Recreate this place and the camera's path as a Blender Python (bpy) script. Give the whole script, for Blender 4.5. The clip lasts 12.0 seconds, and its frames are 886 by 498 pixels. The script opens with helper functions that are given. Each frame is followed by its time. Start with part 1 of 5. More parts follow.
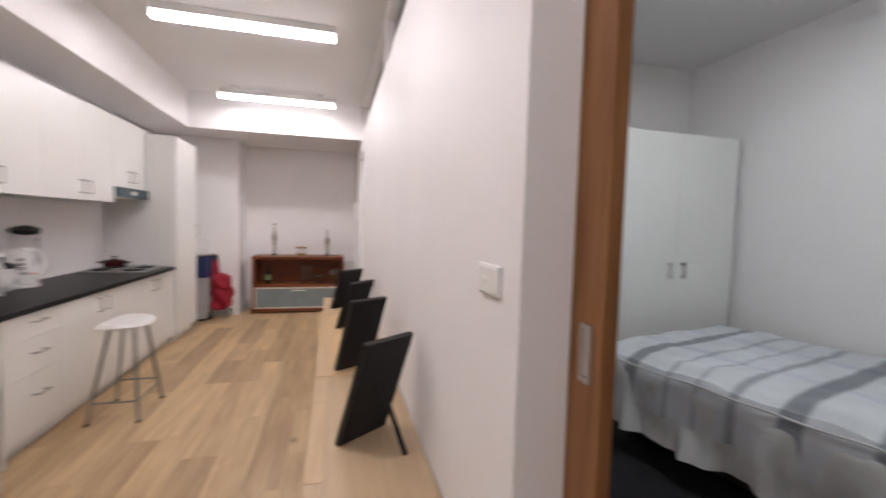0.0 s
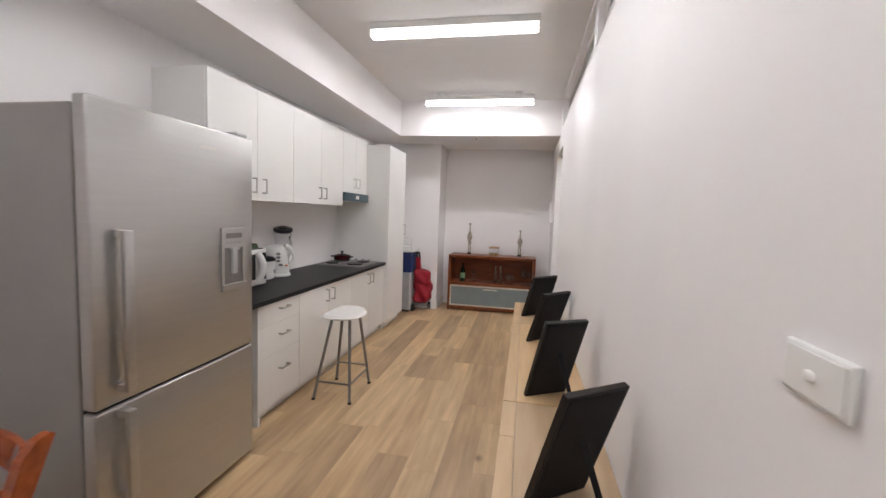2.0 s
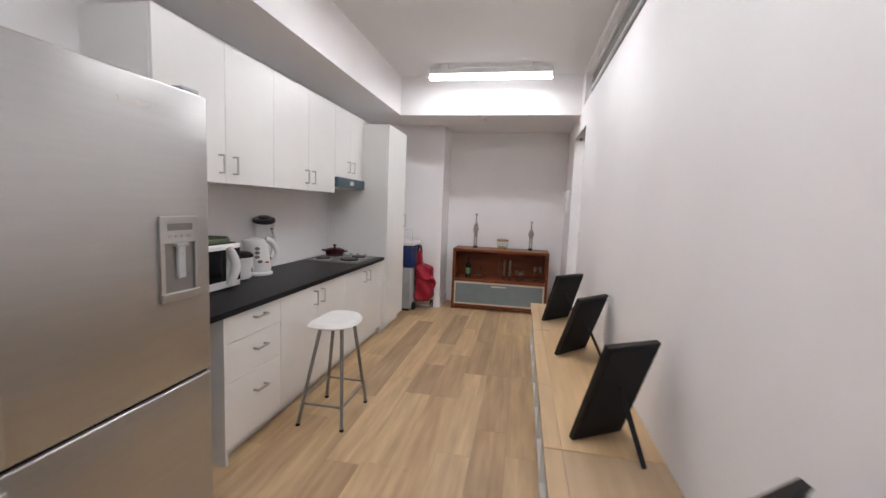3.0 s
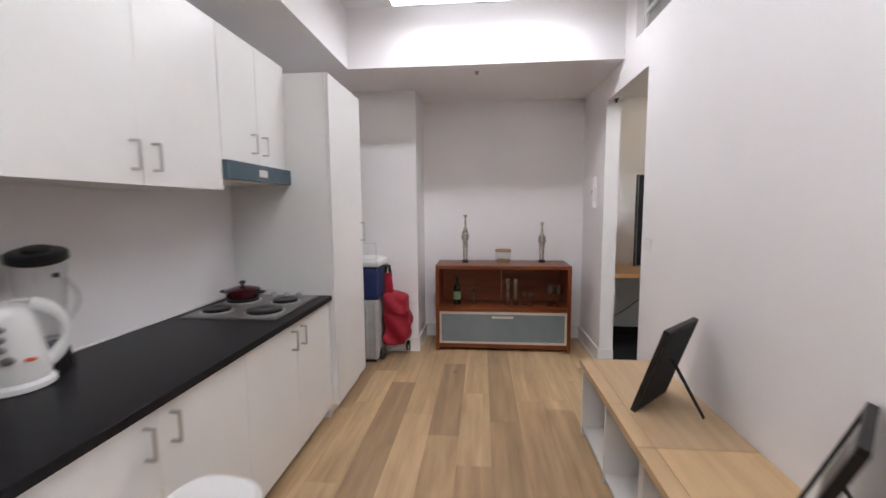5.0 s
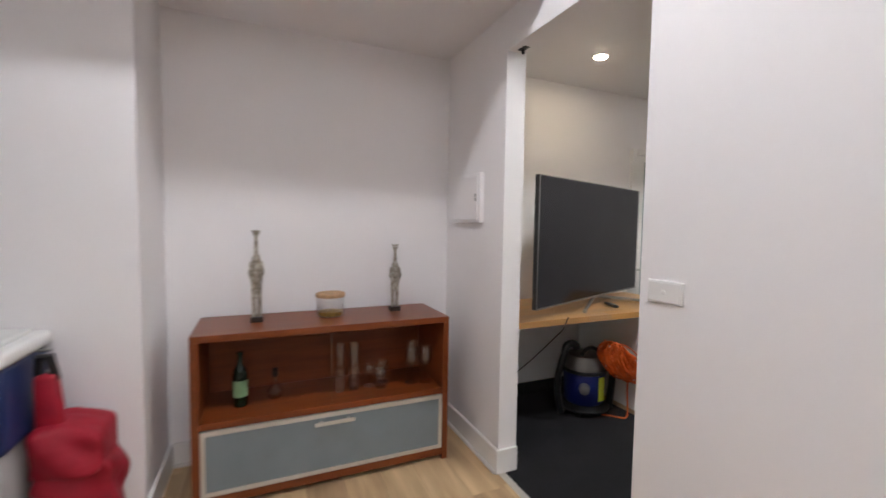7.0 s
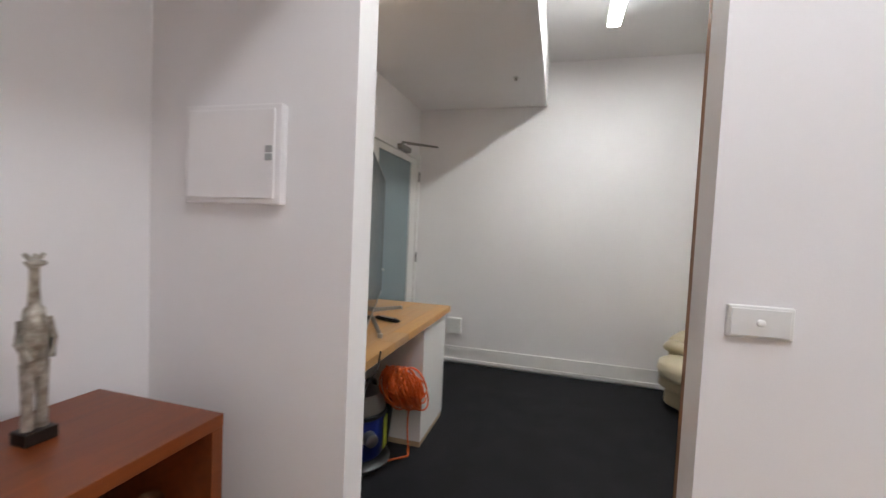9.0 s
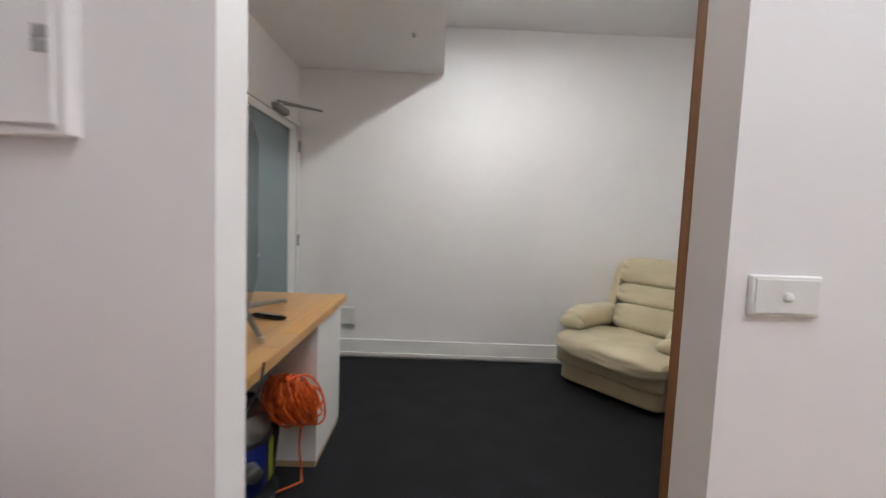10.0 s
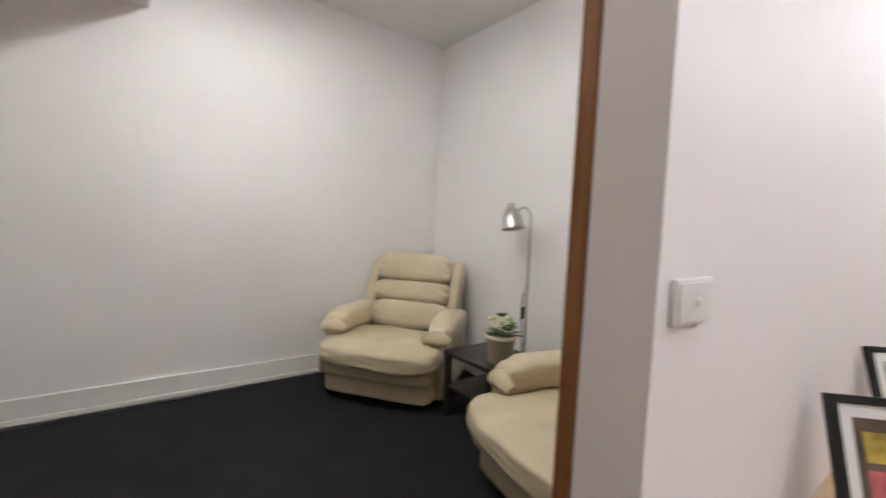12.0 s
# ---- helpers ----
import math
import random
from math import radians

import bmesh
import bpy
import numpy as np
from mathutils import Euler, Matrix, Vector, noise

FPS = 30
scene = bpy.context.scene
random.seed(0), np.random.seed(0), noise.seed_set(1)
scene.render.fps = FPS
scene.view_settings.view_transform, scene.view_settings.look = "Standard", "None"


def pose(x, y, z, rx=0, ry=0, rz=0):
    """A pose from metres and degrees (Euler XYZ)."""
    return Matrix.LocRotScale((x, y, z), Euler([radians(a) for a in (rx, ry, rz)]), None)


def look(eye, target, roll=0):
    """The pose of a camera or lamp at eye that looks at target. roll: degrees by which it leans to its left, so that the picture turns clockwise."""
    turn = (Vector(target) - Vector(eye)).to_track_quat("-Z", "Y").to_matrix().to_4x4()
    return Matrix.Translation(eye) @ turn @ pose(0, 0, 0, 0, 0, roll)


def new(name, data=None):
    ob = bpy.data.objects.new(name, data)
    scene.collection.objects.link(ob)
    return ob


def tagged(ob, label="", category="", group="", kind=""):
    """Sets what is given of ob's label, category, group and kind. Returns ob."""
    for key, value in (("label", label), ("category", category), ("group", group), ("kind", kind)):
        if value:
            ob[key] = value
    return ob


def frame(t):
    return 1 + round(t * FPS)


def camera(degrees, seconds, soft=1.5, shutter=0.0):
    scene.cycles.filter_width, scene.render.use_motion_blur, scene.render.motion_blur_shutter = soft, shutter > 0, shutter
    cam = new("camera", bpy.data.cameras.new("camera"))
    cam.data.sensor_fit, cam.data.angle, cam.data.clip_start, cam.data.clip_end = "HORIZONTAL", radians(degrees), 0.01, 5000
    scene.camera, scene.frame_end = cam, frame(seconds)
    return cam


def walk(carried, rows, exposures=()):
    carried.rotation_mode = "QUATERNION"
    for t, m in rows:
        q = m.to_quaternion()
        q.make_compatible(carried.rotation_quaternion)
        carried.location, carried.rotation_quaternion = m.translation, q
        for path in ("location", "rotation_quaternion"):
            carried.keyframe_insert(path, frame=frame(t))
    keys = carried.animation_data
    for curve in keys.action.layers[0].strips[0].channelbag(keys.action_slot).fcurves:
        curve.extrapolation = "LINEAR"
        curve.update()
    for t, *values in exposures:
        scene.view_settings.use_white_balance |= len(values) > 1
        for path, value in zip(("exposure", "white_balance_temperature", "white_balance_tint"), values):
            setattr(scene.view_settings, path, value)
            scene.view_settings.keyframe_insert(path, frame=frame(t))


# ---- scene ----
cam = camera(93.6, 12.0, shutter=0.5)
PATH = [
    (0, (-0.374, -0.249, 1.423), (0.138, 1.681, 1.306), 1.6),
    (0.5, (-0.452, -0.284, 1.441), (-0.433, 1.712, 1.311), 0.6),
    (0.8, (-0.477, -0.293, 1.432), (-0.582, 1.701, 1.319), 0.4),
    (1, (-0.472, -0.275, 1.471), (-0.661, 1.712, 1.353), 0.9),
    (1.5, (-0.448, -0.17, 1.476), (-0.723, 1.806, 1.335), 1.7),
    (2, (-0.399, 0.064, 1.491), (-0.779, 2.021, 1.326), 2.1),
    (2.5, (-0.474, 0.314, 1.473), (-0.841, 2.271, 1.281), 2.3),
    (4.5, (-1.005, 1.877, 1.447), (-1.3, 3.844, 1.239), 0.3),
    (5, (-1.084, 2.356, 1.455), (-1.269, 4.337, 1.253), -0.4),
    (5.5, (-1.163, 2.833, 1.465), (-1.236, 4.823, 1.28), 0.1),
    (6, (-1.209, 3.37, 1.446), (-1.057, 5.359, 1.301), 0.2),
    (6.5, (-1.253, 3.852, 1.424), (-0.756, 5.784, 1.293), 0.6),
    (7, (-1.229, 4.229, 1.415), (-0.429, 6.058, 1.299), 0.9),
    (7.5, (-1.224, 4.641, 1.405), (-0.033, 6.244, 1.304), 1.3),
    (9.5, (-0.954, 5.78, 1.356), (1.032, 5.995, 1.242), 2.6),
    (10, (-0.743, 5.82, 1.319), (1.251, 5.784, 1.175), 2.3),
    (10.5, (-0.521, 5.839, 1.303), (1.452, 5.55, 1.147), 2.4),
    (11, (-0.392, 5.901, 1.296), (1.539, 5.397, 1.157), 2.6),
    (11.2, (-0.347, 5.938, 1.315), (1.555, 5.335, 1.17), 2.5),
    (11.5, (-0.315, 5.959, 1.314), (1.524, 5.185, 1.176), 2.4),
    (11.6, (-0.314, 5.997, 1.311), (1.477, 5.118, 1.177), 2.6),
    (12, (-0.291, 5.908, 1.305), (1.299, 4.7, 1.193), 2.8),
]
walk(cam, [(t, look(eye, target, roll)) for t, eye, target, roll in PATH],
     exposures=[(0, 0.06, 6560, 12), (2, 0.0, 6340, 7), (4.5, -0.07, 6120, 8), (6.5, 0.0, 6170, 9), (7.5, 0.08, 6180, 7), (10, 0.10, 6150, 7), (11, 0.20, 6250, 8), (12, 0.20, 6320, 9)])

# ---- light ----
world = bpy.data.worlds.new("world")
world.use_nodes = True
world.node_tree.nodes["Background"].inputs[0].default_value = (0.5, 0.55, 0.6, 1)
world.node_tree.nodes["Background"].inputs[1].default_value = 0.02
scene.world = world
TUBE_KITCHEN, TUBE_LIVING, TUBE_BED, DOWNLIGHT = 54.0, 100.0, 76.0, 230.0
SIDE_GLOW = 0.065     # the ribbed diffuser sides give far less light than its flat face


# ---- materials ----
def mat(name, color, rough=0.5, metal=0.0, vary=0.06, scale=8.0, bump=0.0, bscale=120.0, stretch=(1, 1, 1), rand=0.0, coat=0.0, color2=None, emit=0.0, trans=0.0, ior=1.45):
    m = bpy.data.materials.new(name)
    m.use_nodes = True
    nt = m.node_tree
    b = nt.nodes["Principled BSDF"]
    L = nt.links.new
    b.inputs["Roughness"].default_value = rough
    b.inputs["Metallic"].default_value = metal
    b.inputs["Coat Weight"].default_value = coat
    b.inputs["IOR"].default_value = ior
    b.inputs["Transmission Weight"].default_value = trans
    if emit:
        b.inputs["Emission Color"].default_value = (*color, 1)
        b.inputs["Emission Strength"].default_value = emit
    tc = nt.nodes.new("ShaderNodeTexCoord")
    mp = nt.nodes.new("ShaderNodeMapping")
    mp.inputs["Scale"].default_value = stretch
    L(tc.outputs["Object"], mp.inputs["Vector"])
    vec = mp.outputs["Vector"]
    info = nt.nodes.new("ShaderNodeObjectInfo")
    if rand:
        off = nt.nodes.new("ShaderNodeVectorMath")
        off.operation = "MULTIPLY_ADD"
        comb = nt.nodes.new("ShaderNodeCombineXYZ")
        for i in range(3):
            L(info.outputs["Random"], comb.inputs[i])
        L(comb.outputs[0], off.inputs[0])
        off.inputs[1].default_value = (37, 53, 71)
        L(vec, off.inputs[2])
        vec = off.outputs[0]
    n1 = nt.nodes.new("ShaderNodeTexNoise")
    n1.inputs["Scale"].default_value, n1.inputs["Detail"].default_value = scale, 6
    L(vec, n1.inputs["Vector"])
    n2 = nt.nodes.new("ShaderNodeTexNoise")
    n2.inputs["Scale"].default_value, n2.inputs["Detail"].default_value = bscale, 3
    L(vec, n2.inputs["Vector"])
    ramp = nt.nodes.new("ShaderNodeValToRGB")
    dark = color2 or tuple(c * (1 - 2 * vary) for c in color)
    light = color if color2 else tuple(min(1, c * (1 + vary)) for c in color)
    ramp.color_ramp.elements[0].position, ramp.color_ramp.elements[1].position = 0.3, 0.7
    ramp.color_ramp.elements[0].color, ramp.color_ramp.elements[1].color = (*dark, 1), (*light, 1)
    L(n1.outputs["Fac"], ramp.inputs["Fac"])
    out = ramp.outputs["Color"]
    if rand:
        hsv = nt.nodes.new("ShaderNodeHueSaturation")
        r = nt.nodes.new("ShaderNodeMapRange")
        r.inputs["To Min"].default_value, r.inputs["To Max"].default_value = 1 - rand, 1 + rand * 0.7
        L(info.outputs["Random"], r.inputs["Value"])
        L(r.outputs[0], hsv.inputs["Value"])
        s = nt.nodes.new("ShaderNodeMapRange")
        s.inputs["To Min"].default_value, s.inputs["To Max"].default_value = 1 - rand * 0.7, 1.1
        L(info.outputs["Random"], s.inputs["Value"])
        L(s.outputs[0], hsv.inputs["Saturation"])
        L(out, hsv.inputs["Color"])
        out = hsv.outputs["Color"]
    L(out, b.inputs["Base Color"])
    rv = 0.06 if rough > 0.3 else 0.012
    rr = nt.nodes.new("ShaderNodeMapRange")
    rr.inputs["To Min"].default_value, rr.inputs["To Max"].default_value = max(0, rough - rv), min(1, rough + rv)
    L(n1.outputs["Fac"], rr.inputs["Value"])
    L(rr.outputs[0], b.inputs["Roughness"])
    if bump:
        bp = nt.nodes.new("ShaderNodeBump")
        bp.inputs["Strength"].default_value, bp.inputs["Distance"].default_value = bump, 0.004
        L(n2.outputs["Fac"], bp.inputs["Height"])
        L(bp.outputs[0], b.inputs["Normal"])
    return m


WALL = mat("wall_paint", (0.86, 0.835, 0.835), 0.55, vary=0.015, scale=1.3, bump=0.08, bscale=160)
CEIL = mat("ceiling_paint", (0.80, 0.785, 0.78), 0.8, vary=0.02, scale=1.1, bump=0.1, bscale=90)
TRIM = mat("trim_gloss", (0.83, 0.81, 0.79), 0.35, vary=0.02, scale=3)
CAB = mat("white_laminate", (0.83, 0.82, 0.80), 0.32, vary=0.015, scale=2)
CARCASS = mat("grey_gap", (0.25, 0.25, 0.25), 0.7)
STONE = mat("black_worktop", (0.013, 0.012, 0.014), 0.40, vary=0.25, scale=60, bump=0.12, bscale=300, ior=1.27)
STEEL = mat("brushed_steel", (0.52, 0.51, 0.50), 0.34, 0.92, vary=0.02, scale=3, bump=0.008, bscale=60, stretch=(1, 1, 14))
STEELSIDE = mat("grey_side_panel", (0.36, 0.35, 0.34), 0.42, 0.55, vary=0.03, scale=4, bump=0.05, bscale=220)
CHROME = mat("satin_nickel", (0.55, 0.54, 0.52), 0.32, 1.0, vary=0.03)
GREYMETAL = mat("grey_metal", (0.28, 0.27, 0.26), 0.4, 0.8, vary=0.06)
BLACK = mat("black_plastic", (0.012, 0.012, 0.013), 0.35, vary=0.15, scale=20)
BLACKGLOSS = mat("black_gloss", (0.008, 0.008, 0.009), 0.1, vary=0.1)
WHITEPL = mat("white_plastic", (0.80, 0.79, 0.77), 0.3, vary=0.02, scale=10)
OAK = mat("oak_board", (0.575, 0.41, 0.245), 0.42, scale=3, color2=(0.47, 0.325, 0.185), bump=0.08, bscale=60, stretch=(7, 0.6, 7), rand=0.16)
PLANK = mat("oak_floor_plank", (0.56, 0.385, 0.225), 0.40, scale=2.2, color2=(0.43, 0.28, 0.155), bump=0.08, bscale=50, stretch=(6, 0.8, 6), rand=0.27)
_nt = PLANK.node_tree
_bs = _nt.nodes["Principled BSDF"]
_info = [n for n in _nt.nodes if n.type == "OBJECT_INFO"][0]
_grain = [n for n in _nt.nodes if n.type == "VALTORGB"][0]
_grain.color_ramp.elements[0].color, _grain.color_ramp.elements[1].color = (0.74, 0.70, 0.66, 1), (1.04, 1.03, 1.02, 1)
_tone = _nt.nodes.new("ShaderNodeValToRGB")
_tone.color_ramp.interpolation = "LINEAR"
_tone.color_ramp.elements[0].color, _tone.color_ramp.elements[1].color = (0.415, 0.285, 0.165, 1), (0.66, 0.475, 0.275, 1)
for _p, _c in ((0.16, (0.46, 0.315, 0.18, 1)), (0.30, (0.53, 0.365, 0.205, 1)), (0.65, (0.595, 0.42, 0.235, 1))):
    _tone.color_ramp.elements.new(_p).color = _c
_nt.links.new(_info.outputs["Random"], _tone.inputs["Fac"])
_mix = _nt.nodes.new("ShaderNodeMix")
_mix.data_type, _mix.blend_type = "RGBA", "MULTIPLY"
_mix.inputs["Factor"].default_value = 1.0
_nt.links.new(_tone.outputs["Color"], _mix.inputs["A"])
_nt.links.new(_grain.outputs["Color"], _mix.inputs["B"])
_vec = _grain.inputs["Fac"].links[0].from_node.inputs["Vector"].links[0].from_socket
_long = _nt.nodes.new("ShaderNodeMapping")
_long.inputs["Scale"].default_value = (1.5, 0.6, 1.0)
_nt.links.new(_vec, _long.inputs["Vector"])
_fine = _nt.nodes.new("ShaderNodeTexNoise")
_fine.inputs["Scale"].default_value, _fine.inputs["Detail"].default_value, _fine.inputs["Distortion"].default_value = 1.7, 7.0, 0.6
_nt.links.new(_long.outputs[0], _fine.inputs["Vector"])
_streak = _nt.nodes.new("ShaderNodeMapRange")
_streak.inputs["From Min"].default_value, _streak.inputs["From Max"].default_value = 0.3, 0.7
_streak.inputs["To Min"].default_value, _streak.inputs["To Max"].default_value = 0.80, 1.10
_nt.links.new(_fine.outputs["Fac"], _streak.inputs["Value"])
_squash = _nt.nodes.new("ShaderNodeMapping")
_squash.inputs["Scale"].default_value = (0.30, 1.5, 0.0)
_nt.links.new(_vec, _squash.inputs["Vector"])
_cell = _nt.nodes.new("ShaderNodeTexVoronoi")
_cell.inputs["Scale"].default_value = 1.2
_nt.links.new(_squash.outputs[0], _cell.inputs["Vector"])
_knot = _nt.nodes.new("ShaderNodeMapRange")
_knot.inputs["From Min"].default_value, _knot.inputs["From Max"].default_value = 0.02, 0.075
_knot.inputs["To Min"].default_value, _knot.inputs["To Max"].default_value = 0.50, 1.0
_nt.links.new(_cell.outputs["Distance"], _knot.inputs["Value"])
_both = _nt.nodes.new("ShaderNodeMath")
_both.operation = "MULTIPLY"
_nt.links.new(_streak.outputs[0], _both.inputs[0])
_nt.links.new(_knot.outputs[0], _both.inputs[1])
_marked = _nt.nodes.new("ShaderNodeMix")
_marked.data_type, _marked.blend_type = "RGBA", "MULTIPLY"
_marked.inputs["Factor"].default_value = 1.0
_nt.links.new(_mix.outputs["Result"], _marked.inputs["A"])
_nt.links.new(_both.outputs[0], _marked.inputs["B"])
_nt.links.new(_marked.outputs["Result"], _bs.inputs["Base Color"])
DESK = mat("desk_beech", (0.56, 0.32, 0.13), 0.32, scale=4, color2=(0.47, 0.255, 0.095), bump=0.05, bscale=60, stretch=(0.8, 9, 9), rand=0.11)
CHERRY = mat("cherry_veneer", (0.205, 0.050, 0.0115), 0.33, scale=4, color2=(0.145, 0.032, 0.0075), bump=0.05, bscale=80, stretch=(0.8, 9, 9))
CHAIRWOOD = mat("red_stained_wood", (0.36, 0.085, 0.022), 0.25, scale=6, color2=(0.23, 0.048, 0.012), stretch=(1, 6, 6), coat=0.4)
DOORWOOD = mat("door_timber", (0.36, 0.165, 0.065), 0.45, scale=4, color2=(0.22, 0.088, 0.032), bump=0.15, bscale=60, stretch=(9, 9, 0.7))
CARPET = mat("charcoal_carpet", (0.0095, 0.009, 0.012), 0.95, vary=0.3, scale=5, bump=0.9, bscale=420)
LEATHER = mat("cream_leather", (0.62, 0.54, 0.375), 0.285, scale=5, color2=(0.53, 0.455, 0.31), bump=0.22, bscale=140)
LEATHERD = mat("cream_leather_seam", (0.42, 0.36, 0.25), 0.5, vary=0.1)
DRAWERGLASS = mat("grey_satin_glass", (0.20, 0.235, 0.255), 0.22, vary=0.03)
ALU = mat("pale_aluminium", (0.66, 0.63, 0.58), 0.35, 0.5, vary=0.03)
HOODM = mat("blue_grey_hood", (0.10, 0.15, 0.18), 0.25, 0.4, vary=0.05)
FRAMEBLK = mat("black_frame", (0.009, 0.007, 0.007), 0.45, vary=0.2, scale=12)
BACKBLK = mat("black_backing", (0.009, 0.008, 0.009), 0.75, vary=0.2, scale=20, bump=0.3, bscale=300)
MATBOARD = mat("white_matboard", (0.78, 0.77, 0.74), 0.6, vary=0.01)
PIC1 = mat("print_red", (0.55, 0.14, 0.14), 0.4, vary=0.2, scale=20)
PIC2 = mat("print_blue", (0.18, 0.30, 0.55), 0.4, vary=0.2, scale=20)
PIC3 = mat("print_gold", (0.50, 0.36, 0.06), 0.4, vary=0.3, scale=20)
PIC4 = mat("print_grey", (0.35, 0.34, 0.31), 0.4, vary=0.4, scale=14)
PIC0 = mat("print_brown", (0.12, 0.085, 0.06), 0.4, vary=0.3, scale=14)
RED = mat("red_nylon", (0.33, 0.006, 0.022), 0.6, vary=0.12, scale=9, bump=0.6, bscale=30)
NAVY = mat("navy_plastic", (0.012, 0.026, 0.10), 0.45, vary=0.1)
BLUE = mat("vacuum_blue", (0.009, 0.018, 0.14), 0.3, vary=0.1)
LIME = mat("lime_label", (0.55, 0.62, 0.05), 0.5, vary=0.05)
ORANGE = mat("orange_cable", (0.75, 0.13, 0.02), 0.45, vary=0.12, scale=20)
GREYPL = mat("grey_plastic", (0.42, 0.42, 0.42), 0.45, vary=0.06)
FROST = mat("frosted_door_glass", (0.20, 0.26, 0.28), 0.28, vary=0.04, scale=2)
SCREEN = mat("tv_screen", (0.014, 0.012, 0.016), 0.13, vary=0.02, scale=2, ior=1.33)
QUILT = mat("grey_quilt", (0.56, 0.58, 0.61), 0.85, vary=0.05, scale=5, bump=0.5, bscale=14)
_nt = QUILT.node_tree
_bs = _nt.nodes["Principled BSDF"]
_old = _bs.inputs["Base Color"].links[0].from_socket
_tc = [n for n in _nt.nodes if n.type == "TEX_COORD"][0]
_sep = _nt.nodes.new("ShaderNodeSeparateXYZ")
_nt.links.new(_tc.outputs["Object"], _sep.inputs[0])
for _axis, _stripes in (("Y", ((-0.62, 0.05, 0.42), (-0.28, 0.045, 0.40), (-0.03, 0.016, 0.55), (0.15, 0.008, 0.72), (0.32, 0.010, 0.66), (0.56, 0.035, 0.42))),
                        ("X", ((-0.95, 0.05, 0.80), (-0.30, 0.04, 0.88), (0.25, 0.04, 0.88)))):
    _map = _nt.nodes.new("ShaderNodeMapRange")
    _map.inputs["From Min"].default_value, _map.inputs["From Max"].default_value = -1.2, 1.2
    _nt.links.new(_sep.outputs[_axis], _map.inputs["Value"])
    _band = _nt.nodes.new("ShaderNodeValToRGB")
    _band.color_ramp.elements[0].color = _band.color_ramp.elements[1].color = (1, 1, 1, 1)
    for _c, _w, _v in _stripes:
        for _o, _k in ((-_w - 0.012, 1.0), (-_w, _v), (_w, _v), (_w + 0.012, 1.0)):
            _band.color_ramp.elements.new((_c + _o + 1.2) / 2.4).color = (_k, _k, _k * (1.0 if _k == 1 else 1.07), 1)
    _nt.links.new(_map.outputs[0], _band.inputs["Fac"])
    _mul = _nt.nodes.new("ShaderNodeMix")
    _mul.data_type, _mul.blend_type = "RGBA", "MULTIPLY"
    _mul.inputs["Factor"].default_value = 1.0
    _nt.links.new(_old, _mul.inputs["A"])
    _nt.links.new(_band.outputs["Color"], _mul.inputs["B"])
    _old = _mul.outputs["Result"]
_nt.links.new(_old, _bs.inputs["Base Color"])
BEDWHITE = mat("bed_base_fabric", (0.55, 0.55, 0.55), 0.85, vary=0.06, bump=0.4, bscale=40)
POTRED = mat("red_enamel", (0.05, 0.003, 0.006), 0.15, vary=0.08)
BOTTLE = mat("dark_green_bottle", (0.010, 0.022, 0.010), 0.08, vary=0.1)
LABELG = mat("bottle_label", (0.25, 0.42, 0.22), 0.5, vary=0.15)
CORK = mat("cork_lid", (0.52, 0.33, 0.18), 0.7, vary=0.2, scale=40)
GOLD = mat("gold_sweets", (0.42, 0.27, 0.05), 0.3, 0.6, vary=0.4, scale=60, bump=0.8, bscale=80)
SILVER = mat("aged_silver", (0.60, 0.57, 0.50), 0.35, 0.6, color2=(0.20, 0.16, 0.12), scale=40, bump=0.8, bscale=90)
DARKWOOD = mat("wenge_wood", (0.020, 0.013, 0.010), 0.4, vary=0.25, scale=6)
POTCREAM = mat("glazed_flower_pot", (0.55, 0.50, 0.40), 0.35, vary=0.1)
PETAL = mat("cream_petals", (0.72, 0.72, 0.50), 0.6, vary=0.12, scale=30)
LEAF = mat("green_leaves", (0.13, 0.24, 0.05), 0.5, vary=0.25, scale=30)
GREENTRAY = mat("green_tray", (0.13, 0.17, 0.10), 0.35, vary=0.2, scale=10)
GLASS = bpy.data.materials.new("clear_glass")
GLASS.use_nodes = True
_g = GLASS.node_tree
_g.nodes.remove(_g.nodes["Principled BSDF"])
_clear, _shine = _g.nodes.new("ShaderNodeBsdfTransparent"), _g.nodes.new("ShaderNodeBsdfGlossy")
_edge, _pow, _gain, _blend = _g.nodes.new("ShaderNodeLayerWeight"), _g.nodes.new("ShaderNodeMath"), _g.nodes.new("ShaderNodeMath"), _g.nodes.new("ShaderNodeMixShader")
_clear.inputs["Color"].default_value = (0.97, 0.975, 0.975, 1)
_shine.inputs["Roughness"].default_value = 0.08
_pow.operation, _gain.operation = "POWER", "MULTIPLY_ADD"
_pow.inputs[1].default_value = 3.0
_gain.inputs[1].default_value, _gain.inputs[2].default_value = 0.85, 0.10
_g.links.new(_edge.outputs["Facing"], _pow.inputs[0])
_g.links.new(_pow.outputs[0], _gain.inputs[0])
_g.links.new(_gain.outputs[0], _blend.inputs[0])
_g.links.new(_clear.outputs[0], _blend.inputs[1])
_g.links.new(_shine.outputs[0], _blend.inputs[2])
_g.links.new(_blend.outputs[0], _g.nodes["Material Output"].inputs["Surface"])
CLERE = mat("clerestory_glass", (0.75, 0.77, 0.77), 0.12, vary=0.0, trans=1.0)
RUBBER = mat("dark_rubber", (0.02, 0.02, 0.02), 0.8, vary=0.1)
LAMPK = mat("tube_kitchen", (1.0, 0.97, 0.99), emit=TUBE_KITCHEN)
LAMPL = mat("tube_living", (0.99, 0.98, 0.94), emit=TUBE_LIVING)
